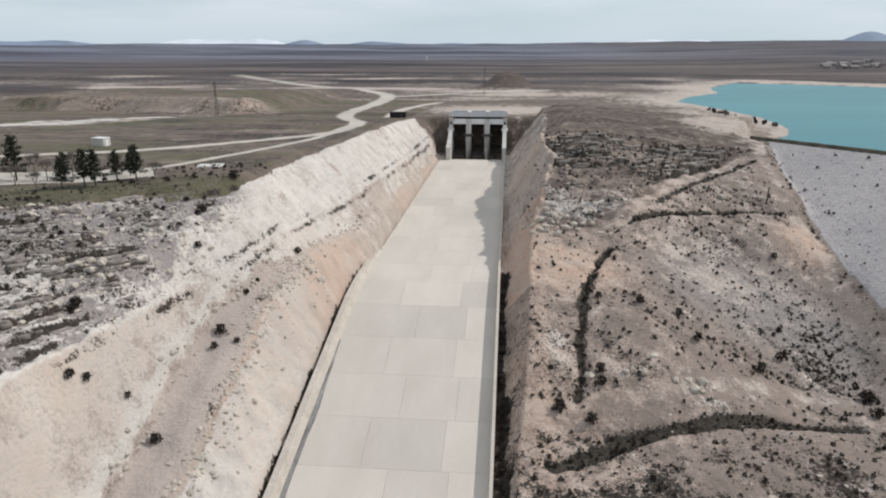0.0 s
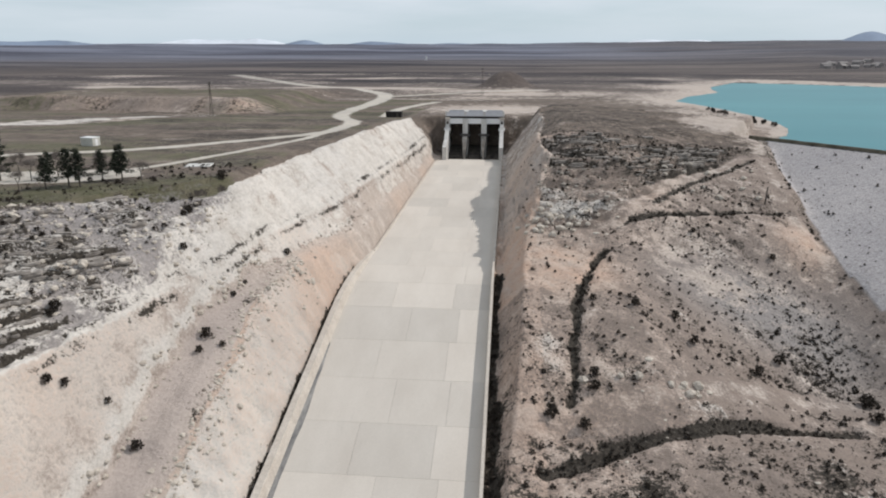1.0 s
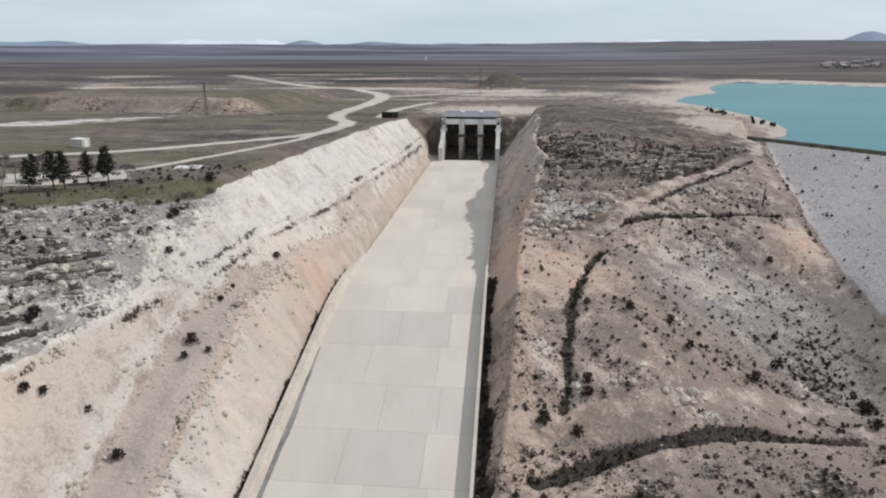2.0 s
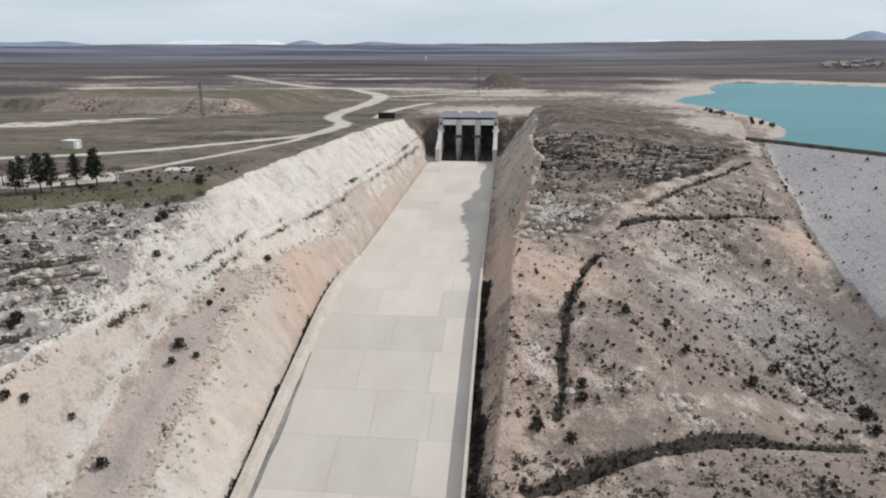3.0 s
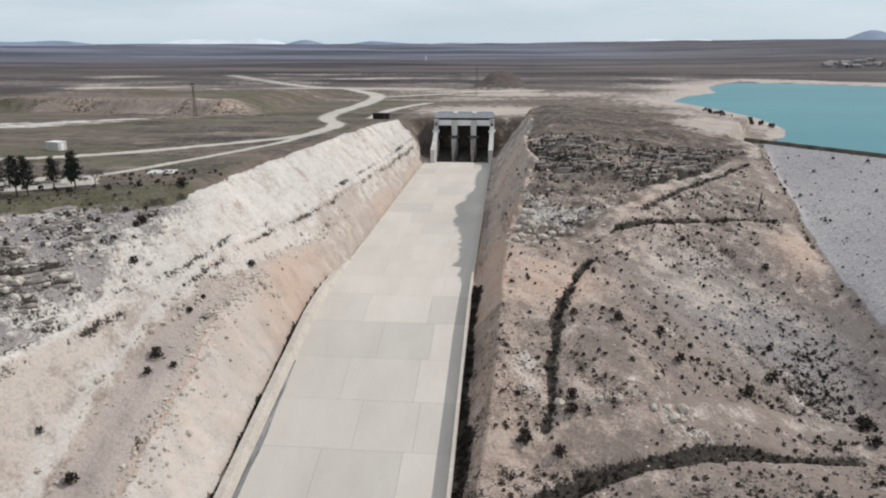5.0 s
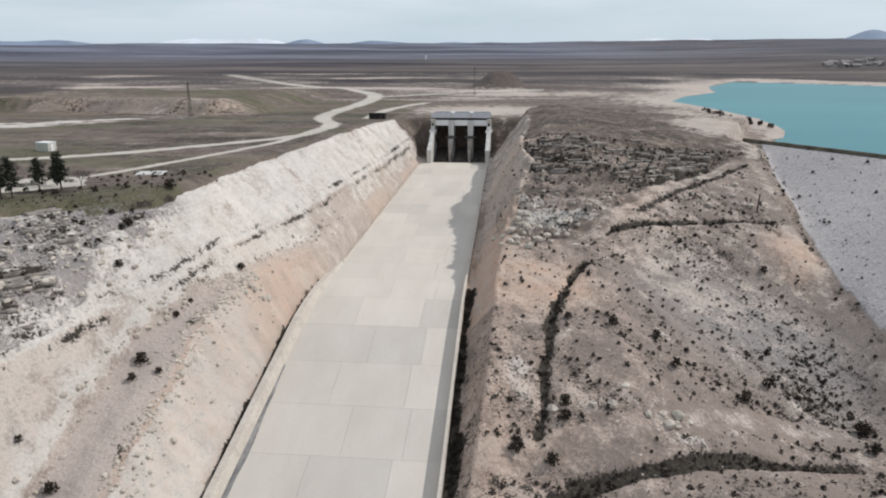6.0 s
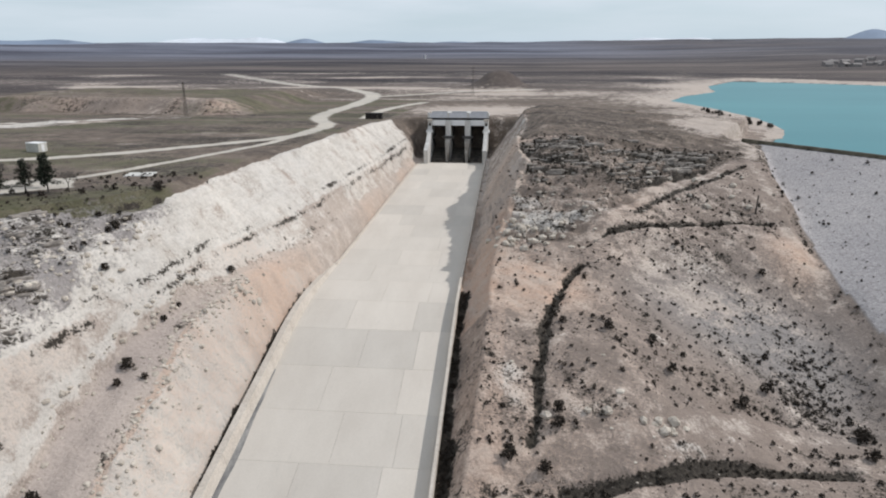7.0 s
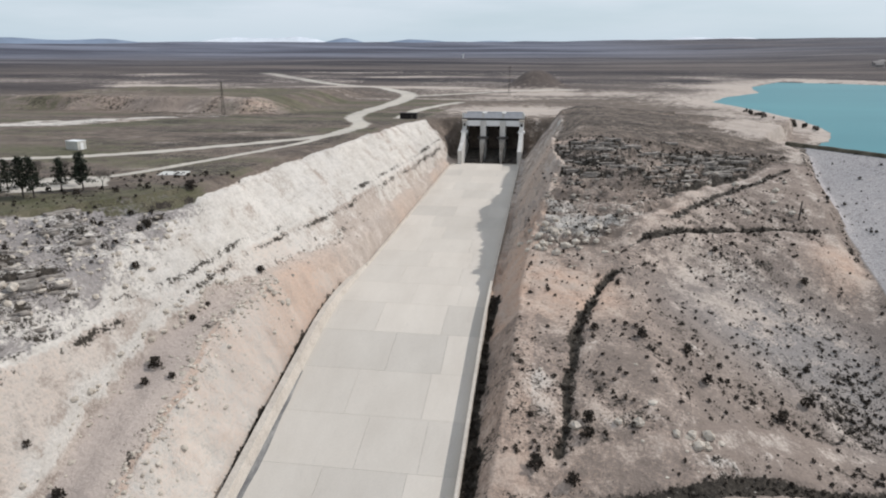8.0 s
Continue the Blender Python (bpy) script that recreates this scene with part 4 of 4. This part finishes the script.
def edge_dist(x, y):
    return np.interp(y, YB, EDGE_X) - x


def build_scatter():
    def hill_keep(x, y):
        t = land(x, y)[1]
        return np.clip(0.025 + 0.75 * t["scrub"] - t["track"], 0, 1) * (seg_dist(x, y, TRACK_HILL) > 2.5) * (seg_dist(x, y, TRACK_LOW) > 3) + 1.3 * np.exp(-(((x - 87) / 7) ** 2 + ((y - 149) / 10) ** 2)) * (x < 98) * (x > np.interp(y, YR, RIM_X) + 1) * np.where(x > 92, 0.25, 1)
    p, r = pick(34000, 20, 110, 88, 250, hill_keep, 5)
    scatter("hillside_shrubs", SHRUBS, p, 0.21 + r.uniform(0, 1.0, len(p)) ** 5 * 0.9, M_SHRUB, "scattered dark dry shrubs on the pale hillside", "shrubs", seed=2)

    def west_keep(x, y):
        t = land(x, y)[1]
        e = edge_dist(x, y)
        return np.clip(0.12 + 0.8 * t["scrub"], 0, 1) * (e > 0) * (e < 45) * (t["track"] < 0.3)
    p, r = pick(4200, -110, -36, 80, 165, west_keep, 6)
    scatter("plateau_shrubs", SHRUBS, p, 0.25 + r.uniform(0, 1.0, len(p)) ** 5 * 1.2, M_SHRUB, "dark dry shrubs between rocks on the plateau rim", "shrubs", seed=3)

    def outcrop(x, y):
        t = smooth01(y, 170, 180) * (1 - smooth01(y, 224, 240)) * (1 - smooth01(x, 80, 94)) * (y > np.interp(x, [36, 43, 52, 62, 78, 93], [172, 181, 193, 207, 222, 240]) + 1)
        return t * (0.15 + 0.7 * (fbm(x, y, 9, 4, 31) < -0.02)) * (x > np.interp(y, YR, RIM_X)) * (seg_dist(x, y, TRACK_HILL) > 3)
    p, r = pick(3600, 20, 94, 168, 242, outcrop, 7)
    scatter("outcrop_rubble", ROCKS, p, 0.3 + r.uniform(0, 1, len(p)) ** 4 * 2.0, M_GREYROCK, "weathered grey limestone rubble of the hill's outcrop", "rubble", 0.15, 4)

    def hill_ledges(x, y):
        t = land(x, y)[1]["scrub"]
        return smooth01(y, 198, 206) * (1 - smooth01(y, 244, 252)) * (x < 92) * (x > np.interp(y, YR, RIM_X) + 1) * (y > np.interp(x, [36, 62, 78, 93], [178, 210, 225, 243]) + 2) * np.clip(2.2 * t - 0.75, 0, 1)
    p, r = pick(1000, 24, 92, 198, 252, hill_ledges, 21)
    scatter("outcrop_ledges", SLABS, p, 0.5 + r.uniform(0, 1, len(p)) ** 2 * 1.3, M_LEDGE, "long broken limestone ledges of the hill's outcrop", "rock ledges", 0.1, 22, (12, 9))

    def rim_ledges(x, y):
        t = land(x, y)[1]["scrub"]
        return (x < np.interp(y, YB, LEDGE_X) - 2) * (edge_dist(x, y) < 22) * (y < 134) * np.clip(2.2 * t - 0.7, 0, 1)
    p, r = pick(1600, -84, -42, 88, 136, rim_ledges, 23)
    scatter("rim_ledges", SLABS, p, 0.25 + r.uniform(0, 1, len(p)) ** 2 * 0.9, M_LEDGE, "flat pale grey limestone ledges stepping down the rim", "rock ledges", 0.1, 24, (42, 10))

    def pale_rubble(x, y):
        return np.exp(-(((x - 30) / 10) ** 2 + ((y - 178) / 8) ** 2)) + 0.5 * np.exp(-(((x - 48) / 9) ** 2 + ((y - 123) / 4) ** 2)) + 0.04
    p, r = pick(2000, 20, 95, 95, 200, pale_rubble, 8)
    scatter("pale_rubble", ROCKS, p, 0.35 + r.uniform(0, 1, len(p)) ** 3 * 1.9, M_ROCK, "broken pale limestone blocks on the slope", "rubble", 0.15, 5)

    def west_rocks(x, y):
        e = edge_dist(x, y)
        return (e > -3) * (y < 140 + 0.71 * (x + 43)) * (0.25 + 0.75 * (fbm(x, y, 9, 4, 31) < 0.05))
    p, r = pick(6000, -100, -36, 80, 158, west_rocks, 9)
    scatter("rim_rubble", ROCKS, p, 0.25 + r.uniform(0, 1, len(p)) ** 4 * 1.4, M_ROCK, "pale broken limestone slabs on the plateau rim", "rubble", 0.15, 6)

    def talus(x, y):
        f, b = np.interp(y, YB, FOOT_X), np.interp(y, YB, BENCH_X)
        return np.exp(-((x - f + 0.5) / 2.2) ** 2) * (y < 150) + 0.05 * np.exp(-((x - f - 5) / 3) ** 2) * (y < 150) + 0.9 * np.exp(-((x + 2.6 * fbm(x, y, 9, 5, 31) + 3.0 * fbm(x, y, 18, 3, 91) - b + 0.6) / 1.0) ** 2) * (y < 142)
    p, r = pick(9000, -50, -22, 82, 210, talus, 10)
    scatter("talus_stones", ROCKS, p, 0.2 + r.uniform(0, 1, len(p)) ** 3 * 1.3, M_ROCK, "small pale stones on the cut's lower slope", "stones", 0.1, 7)

    def pebble_line(x, y):
        f = np.interp(y, YB, FOOT_X)
        return np.exp(-((x - f + 2.6) / 1.6) ** 2) * np.clip(0.5 + 1.6 * fbm(x, y, 6, 3, 53), 0, 1)
    p, r = pick(5200, -44, -22, 90, 205, pebble_line, 15)
    scatter("grey_stones", ROCKS, p, 0.15 + r.uniform(0, 1, len(p)) ** 4 * 0.9, M_GREYROCK, "grey stones strewn along the foot of the cut", "stones", 0.1, 17)

    def dam_stones(x, y):
        return (x > 100) * 0.8
    p, r = pick(600, 104, 175, 120, 262, dam_stones, 11)
    scatter("dam_tufts", SHRUBS, p, 0.3 + r.uniform(0, 1.0, len(p)) ** 4 * 1.1, M_SHRUB, "sparse dark tufts on the grey dam face", "shrubs", seed=8)

    def trench(x, y):
        return np.where(x < RIGHT + 2.4 + 4 * fbm(x, y, 9, 4, 31), 1.0, 0)
    p, r = pick(420, RIGHT + 0.9, RIGHT + 4.0, 84, 166, trench, 12)
    scatter("trench_scrub", SHRUBS, p, r.uniform(0.4, 1.4, len(p)), M_SHRUB, "dark scrub filling the trench beside the chute wall", "shrubs", seed=9)

    def gully(x, y):
        return np.exp(-(np.minimum(seg_dist(x, y, GULLY_LOW) / 1.6, np.minimum(seg_dist(x, y, GULLY_V) / 1.3, seg_dist(x, y, CONTOUR) / 0.8))) ** 2) * np.clip(0.6 + 2.0 * fbm(x, y, 4, 4, 51), 0, 1)
    p, r = pick(7000, 22, 100, 96, 208, gully, 13)
    scatter("gully_scrub", SHRUBS, p, 0.3 + r.uniform(0, 1, len(p)) ** 3 * 0.8, M_SHRUB, "dark scrub growing along the narrow gullies", "shrubs", seed=10)


build_scatter()


def build_bushes():
    spots = [(-39.8, 93.2, 2.3), (-38.0, 116.8, 2.4), (-37.4, 128.9, 1.5), (-37.8, 112.9, 1.7), (-34.5, 115.5, 1.4), (-32.4, 148.6, 1.9), (-36.5, 133.2, 1.2), (-46.2, 149.2, 2.6),
             (-49.0, 88.3, 1.8), (-47.7, 90.2, 1.7), (-44.0, 94.1, 1.3), (-53.5, 98.8, 2.4), (-53.5, 97.3, 1.7), (-44.6, 124.8, 1.7), (-46.9, 133.4, 1.9), (-47.0, 131.2, 1.6),
             (68.2, 138.1, 2.7), (74.7, 145.5, 2.7), (54.8, 138.4, 2.3), (52.5, 146.0, 2.1), (43.8, 145.0, 2.3), (35.1, 146.6, 1.9), (33.3, 124.3, 2.4), (33.1, 121.4, 2.6), (25.0, 114.9, 3.2),
             (30.7, 113.5, 2.5), (90.4, 138.4, 3.6), (89.3, 131.7, 2.8), (84.3, 181.4, 2.0), (64.4, 183.7, 1.7)]
    made = []
    for i, (x, y, s) in enumerate(spots):
        if i < 3:
            b = part("bush", clump(40 + i, 150, 0.5, 0.62, 0.13), M_SHRUB)
            tagged(b, "low dark dry bush on pale bare ground", "bush", "bushes on the slopes")
            b.matrix_basis = pose(x, y, at(x, y), 0, 0, 40 * i) @ Matrix.Scale(s, 4)
            made.append(b)
        else:
            c = copy_thing(made[i % 3], pose(x, y, at(x, y), 0, 0, 67 * i))
            c.scale = (s, s, s)


build_bushes()


def build_boulders():
    rnd = random.Random(12)
    kinds = []
    spots = [(-54.7, 106.0), (-52.9, 105.0), (-55.6, 107.6), (-53.6, 107.4), (-56.8, 105.6)]
    spots += [(24 + rnd.gauss(0, 3.0) + 6 * rnd.random(), 178 + rnd.gauss(0, 4)) for _ in range(22)]
    spots += [(46 + rnd.gauss(0, 6), 122.5 + rnd.gauss(0, 1.6)) for _ in range(10)]
    spots += [(rnd.uniform(62, 92), rnd.uniform(206, 226)) for _ in range(14)]
    for i, (x, y) in enumerate(spots):
        s = rnd.uniform(1.2, 2.4)
        if i < 5:
            bm = rock_mesh(60 + i, 0.8)
            bmesh.ops.subdivide_edges(bm, edges=bm.edges, cuts=1)
            for v in bm.verts:
                v.co += 0.09 * noise.noise_vector(v.co * 3.0 + Vector((i, 0, 0)))
            b = part("boulder", bm, M_ROCK)
            kinds.append(b)
        else:
            b = copy_thing(kinds[i % 5], Matrix())
        b.matrix_basis = pose(x, y, at(x, y) + 0.12 * s, 0, 0, rnd.uniform(0, 360)) @ Matrix.Scale(s, 4)
        tagged(b, "pale angular limestone boulder on the rocky slope", "boulder", "boulders on the slopes")


build_boulders()


# ---- trees ----
def pine(seed, h):
    rnd = random.Random(seed)
    root = empty("pine_tree", 0, 0, 0)
    bm = bmesh.new()
    rod(bm, (0, 0, -0.4), (0, 0, h * 0.95), 0.16, 0.03, 7)
    limbs = []
    for i in range(26):
        u = 0.22 + 0.73 * i / 26
        a = i * 2.4 + rnd.uniform(-0.4, 0.4)
        ln = (1 - u) ** 0.75 * h * 0.30 * rnd.uniform(0.7, 1.25) + 0.15
        z = u * h
        e = Vector((ln * math.cos(a), ln * math.sin(a), z + rnd.uniform(-0.05, 0.12) * ln))
        rod(bm, (0, 0, z), e, 0.04, 0.012, 4)
        limbs.append((Vector((0, 0, z)), e))
    part("trunk", bm, M_BARK, root)
    bm = bmesh.new()
    for a, e in limbs:
        n = int(22 + 40 * (e - a).length)
        for _ in range(n):
            c = a.lerp(e, rnd.uniform(0.15, 1.08)) + Vector((rnd.gauss(0, 0.2), rnd.gauss(0, 0.2), rnd.gauss(0.02, 0.17)))
            d1 = Vector((rnd.gauss(0, 1), rnd.gauss(0, 1), rnd.gauss(0, 0.5))).normalized() * rnd.uniform(0.14, 0.30)
            d2 = Vector((rnd.gauss(0, 1), rnd.gauss(0, 1), rnd.gauss(0, 0.8))).normalized() * rnd.uniform(0.06, 0.13)
            bm.faces.new([bm.verts.new(c + d) for d in (d1, d2, -d1, -d2)])
    part("crown", bm, M_PINE, root)
    return root


def bare_tree(seed, h):
    rnd = random.Random(seed)
    root = empty("bare_tree", 0, 0, 0)
    bm = bmesh.new()
    rod(bm, (0, 0, -0.4), (0, 0, h * 0.4), 0.13, 0.09, 7)
    tips = []

    def grow(p, d, ln, r, depth, mesh):
        e = p + d * ln
        rod(mesh, p, e, r, r * 0.6, 4)
        if depth == 0:
            tips.append(e)
            return
        for _ in range(3 if depth > 1 else 4):
            q = (d + Vector((rnd.gauss(0, 0.45), rnd.gauss(0, 0.45), rnd.gauss(0.15, 0.25)))).normalized()
            grow(e, q, ln * rnd.uniform(0.6, 0.8), r * 0.58, depth - 1, mesh)

    top = Vector((0, 0, h * 0.38))
    for i in range(4):
        a = i * 1.6 + rnd.uniform(-0.3, 0.3)
        grow(top, Vector((0.6 * math.cos(a), 0.6 * math.sin(a), 1)).normalized(), h * 0.24, 0.06, 2, bm)
    part("trunk", bm, M_BARK, root)
    bm = bmesh.new()
    for e in tips:
        for _ in range(9):
            c = e + Vector((rnd.gauss(0, 0.28), rnd.gauss(0, 0.28), rnd.gauss(0, 0.25)))
            d = Vector((rnd.gauss(0, 1), rnd.gauss(0, 1), rnd.gauss(0.4, 0.8))).normalized() * rnd.uniform(0.2, 0.45)
            rod(bm, c - d, c + d, 0.022, 0.012, 3)
    part("crown", bm, M_TWIG, root, "bare brown twigs")
    return root


def build_trees():
    pines = [pine(3, 7.0), pine(8, 7.0), pine(15, 7.0)]
    spots = [(-90.4, 139.2, 1.28, 0), (-75.7, 132.4, 0.86, 1), (-72.9, 135.7, 1.0, 2), (-70.0, 134.9, 1.02, 0), (-68.9, 141.2, 0.86, 1), (-65.5, 142.9, 1.0, 2), (-69.4, 147.5, 0.7, 0), (-97, 136, 1.1, 1), (-80.5, 141, 0.8, 2)]
    first = {}
    for i, (x, y, s, k) in enumerate(spots):
        m = pose(x, y, at(x, y), 0, 0, 50 * i)
        if k not in first:
            t = first[k] = pines[k]
            t.matrix_basis = m
        else:
            t = copy_thing(pines[k], m)
        t.scale = (1.1 * s, 1.1 * s, 1.15 * s)
        tagged(t, "small dark green pine tree beside the pale paved area", "pine tree", "trees by the paved area")
    bares = [bare_tree(4, 5.0), bare_tree(9, 5.0)]
    for i, (x, y, s) in enumerate([(-61.4, 143.2, 0.85), (-79.0, 129.1, 0.85), (-84, 140, 0.95), (-82, 146, 1.1), (-77, 145, 1.15), (-73, 148, 1.05), (-87, 134, 0.9), (-91, 146, 1.0)]):
        m = pose(x, y, at(x, y), 0, 0, 77 * i)
        if i < 2:
            t = bares[i]
            t.matrix_basis = m
        else:
            t = copy_thing(bares[i % 2], m)
        t.scale = (s, s, s)
        tagged(t, "small leafless tree with brown twigs among the pines", "bare tree", "trees by the paved area")


build_trees()


def build_crest():
    a, b = Vector((*DAM_A, 0)), Vector((*DAM_B, 0))
    d = (b - a).normalized()
    side = Vector((d.y, -d.x, 0))
    a = a - d * 4
    bm = bmesh.new()
    n = 60
    rows = []
    for i in range(n + 1):
        c = a + d * (4.0 * i)
        h = -1.9 + 0.18 * float(noise.noise(Vector((i * 0.9, 0, 0))))
        rows.append([bm.verts.new((c.x + side.x * q, c.y + side.y * q, z)) for q, z in ((2.4, -3.6), (1.9, h), (1.2, h + 0.08), (0.6, -3.6))])
    for p, q in zip(rows[:-1], rows[1:]):
        for i in range(3):
            bm.faces.new((p[i], p[i + 1], q[i + 1], q[i]))
    bm.faces.new(rows[0])
    bm.faces.new(rows[-1][::-1])
    bmesh.ops.recalc_face_normals(bm, faces=bm.faces)
    tagged(part("wall_dam_crest", bm, M_BUND), "low dark earth bund along the dam crest", "wall", kind="structure")


build_crest()


def build_shore_bushes():
    rnd = random.Random(31)
    first = None
    for i in range(34):
        u = rnd.random()
        x, y = 129 + 9 * u + rnd.gauss(0, 3.0), 425 - 85 * u + rnd.gauss(0, 5.0)
        z = at(x, y)
        if z < WATER_Z + 0.3:
            continue
        s = rnd.uniform(1.0, 2.2)
        m = pose(x, y, z, 0, 0, rnd.uniform(0, 360)) @ Matrix.Scale(s, 4)
        if first is None:
            first = b = part("shore_bush", clump(77, 170, 0.5, 0.8, 0.14), M_SHRUB)
        else:
            b = copy_thing(first, Matrix())
        b.matrix_basis = m
        tagged(b, "dark rounded bush on the pale reservoir shore", "bush", "bushes on the shore")


build_shore_bushes()


# ---- small buildings, poles and distance ----
def build_hut(x, y, w, d, h, rz):
    hut = tagged(empty("hut", x, y, at(x, y), rz), "small cream plastered flat-roofed hut on the plateau", "hut")
    part("wall", boxed(-w / 2, w / 2, -d / 2, d / 2, -0.5, h, 0.04), M_PLASTER, hut)
    part("roof", boxed(-w / 2 - 0.08, w / 2 + 0.08, -d / 2 - 0.08, d / 2 + 0.08, h, h + 0.15, 0.04), M_WHITE, hut, "pale flat roof slab")
    door = part("door", boxed(w / 2 - 0.02, w / 2 + 0.05, -0.5, 0.5, 0, 2.0), M_WHITE, hut, "white painted door")
    part("handle", boxed(w / 2 + 0.05, w / 2 + 0.1, 0.3, 0.42, 0.95, 1.05), M_STEEL, door)
    return hut


build_hut(-105.8, 197.7, 4.3, 3.0, 2.3, -12)


def build_shed():
    x, y = -37.6, 331.8
    z = at(x, y)
    shed = tagged(empty("shed", x, y, z), "low dark flat-roofed shed at the cut's upper end", "shed")
    part("wall", boxed(-3.7, 3.7, -1.7, 1.7, -0.6, 2.4, 0.05), M_DARK, shed)
    part("roof", boxed(-4.0, 4.0, -2.0, 2.0, 2.4, 2.65, 0.05), M_DARK, shed)
    part("door", boxed(1.2, 2.3, -1.76, -1.69, 0, 2.0), M_TIMBER, shed)


build_shed()


def build_pylon(x, y, h):
    z = at(x, y)
    p = tagged(empty("power_pole", x, y, z), "dark steel lattice power pole with crossarms", "power pole", "power poles")
    bm = bmesh.new()
    legs = [(-0.7, -0.7), (0.7, -0.7), (0.7, 0.7), (-0.7, 0.7)]
    for a, b in legs:
        rod(bm, (a, b, -0.4), (a * 0.25, b * 0.25, h), 0.09, 0.06, 4)
    n = 9
    for i in range(n):
        for j in range(4):
            u, v = i / n, (i + 1) / n
            (a, b), (c, d) = legs[j], legs[(j + 1) % 4]
            ku, kv = 1 - 0.75 * u, 1 - 0.75 * v
            rod(bm, (a * ku, b * ku, u * h), (c * kv, d * kv, v * h), 0.04, 0.04, 3)
    part("lattice", bm, M_TIMBER, p)
    for k, w in ((0.96, 1.6), (0.88, 2.0)):
        part("crossarm", rod(bmesh.new(), (-w, 0, h * k), (w, 0, h * k), 0.08, 0.08, 4), M_TIMBER, p)
        for s in (-1, 0, 1):
            part("insulator", rod(bmesh.new(), (s * w * 0.9, 0, h * k), (s * w * 0.9, 0, h * k + 0.5), 0.09, 0.06, 6), M_PLASTER, p)


build_pylon(-129.8, 340, 16.0)
build_pylon(-3.8, 527, 20.0)


def build_post():
    x, y = 90.0, 207.3
    z = at(x, y)
    p = tagged(empty("marker_post", x, y, z, 20), "dark leaning timber post above the hillside track", "post")
    part("shaft", rod(bmesh.new(), (0, 0, -0.5), (0.35, 0, 4.9), 0.24, 0.16, 8), M_TIMBER, p)
    part("cap", rod(bmesh.new(), (0.345, 0, 4.85), (0.36, 0, 5.0), 0.2, 0.18, 8), M_RUST, p)


build_post()


def build_pad():
    x, y = -57.7, 163.4
    z = at(x, y)
    bm = boxed(-3.0, 3.0, -2.3, 2.3, -0.7, 0.2, 0.06)
    ob = part("concrete_pad", bm, M_PAD)
    ob.matrix_basis = pose(x, y, z, 0, 0, 12)
    tagged(ob, "pale bare concrete pad lying in the grass", "concrete pad")


build_pad()


def build_tower():
    x, y = -234.0, 2149.0
    z = at(x, y)
    t = tagged(empty("white_tower", x, y, z), "slim white tower far out on the plain", "tower")
    part("shaft", rod(bmesh.new(), (0, 0, -2), (0, 0, 8), 2.2, 1.6, 10), M_WHITE, t)
    part("head", rod(bmesh.new(), (0, 0, 8), (0, 0, 11), 2.8, 2.8, 10), M_WHITE, t)


build_tower()


def build_village():
    rnd = random.Random(4)
    base = None
    for i in range(26):
        a = rnd.uniform(22.5, 29.0)
        d = rnd.uniform(1250, 1650)
        x, y = 14.5 + d * math.sin(radians(a)), d * math.cos(radians(a))
        m = pose(x, y, at(x, y), 0, 0, rnd.uniform(0, 180))
        if base is None:
            base = empty("village_house", 0, 0, 0)
            part("wall", boxed(-6, 6, -4, 4, -3, 4), M_HOUSE, base)
            part("roof", prism([(-4.6, 4), (4.6, 4), (0, 6.4)], -6.5, 6.5), M_HOUSE, base)
            for s in (-3, 0, 3):
                part("window", boxed(s - 0.6, s + 0.6, -4.05, -3.98, 1.2, 2.8), M_GLASS, base)
            base.matrix_basis = m
            h = base
        else:
            h = copy_thing(base, m)
        s = rnd.uniform(0.7, 1.3)
        h.scale = (s, s, s)
        tagged(h, "small pale village house far beyond the reservoir", "house", "far village houses")


build_village()


def ridge(name, d, a0, a1, peaks, material, label, seed):
    """A far mountain ridge along a bearing span, with a rolling crest."""
    verts, faces = [], []
    n = 120
    for i in range(n + 1):
        u = i / n
        a = radians(a0 + (a1 - a0) * u)
        h = float(fbm(np.array([u * 40.0]), np.array([seed * 7.0]), 9, 4, seed)[0]) * 16
        for c, w, p in peaks:
            h += p * math.exp(-((u - c) / w) ** 2)
        h = max(-20.0, h * min(1, 8 * u, 8 * (1 - u)) + 30.0)
        s, c = math.sin(a), math.cos(a)
        verts += [(14.5 + (d - 200) * s, (d - 200) * c, -40), (14.5 + d * s, d * c, h), (14.5 + (d + 120) * s, (d + 120) * c, -40)]
    for i in range(n):
        for j in (0, 1):
            k = 3 * i + j
            faces.append((k, k + 3, k + 4, k + 1))
    tagged(sheet(name, verts, faces, material), label, "backdrop", kind="structure")


ridge("backdrop_west", 4650, -44, -12, [(0.14, 0.13, 46), (0.34, 0.08, 34), (0.88, 0.06, 44)], M_HILL, "mountains coloured haze-blue on the western horizon", 3)
ridge("backdrop_middle", 4700, -16, 24, [(0.12, 0.10, 34), (0.30, 0.06, 20), (0.7, 0.3, 22)], M_HILL, "low hills coloured haze-blue on the horizon", 5)
ridge("backdrop_east", 4600, 18, 44, [(0.27, 0.06, 60), (0.30, 0.2, 24)], M_HILL, "hill coloured haze-blue on the eastern horizon", 6)
ridge("backdrop_snow_east", 4780, 7, 17.5, [(0.3, 0.2, 44), (0.65, 0.2, 46)], M_SNOW, "snowy range low on the horizon beyond the plain", 11)
ridge("backdrop_snow", 4780, -29, -15, [(0.35, 0.2, 48), (0.68, 0.16, 56)], M_SNOW, "snowy range showing above the blue hills", 9)
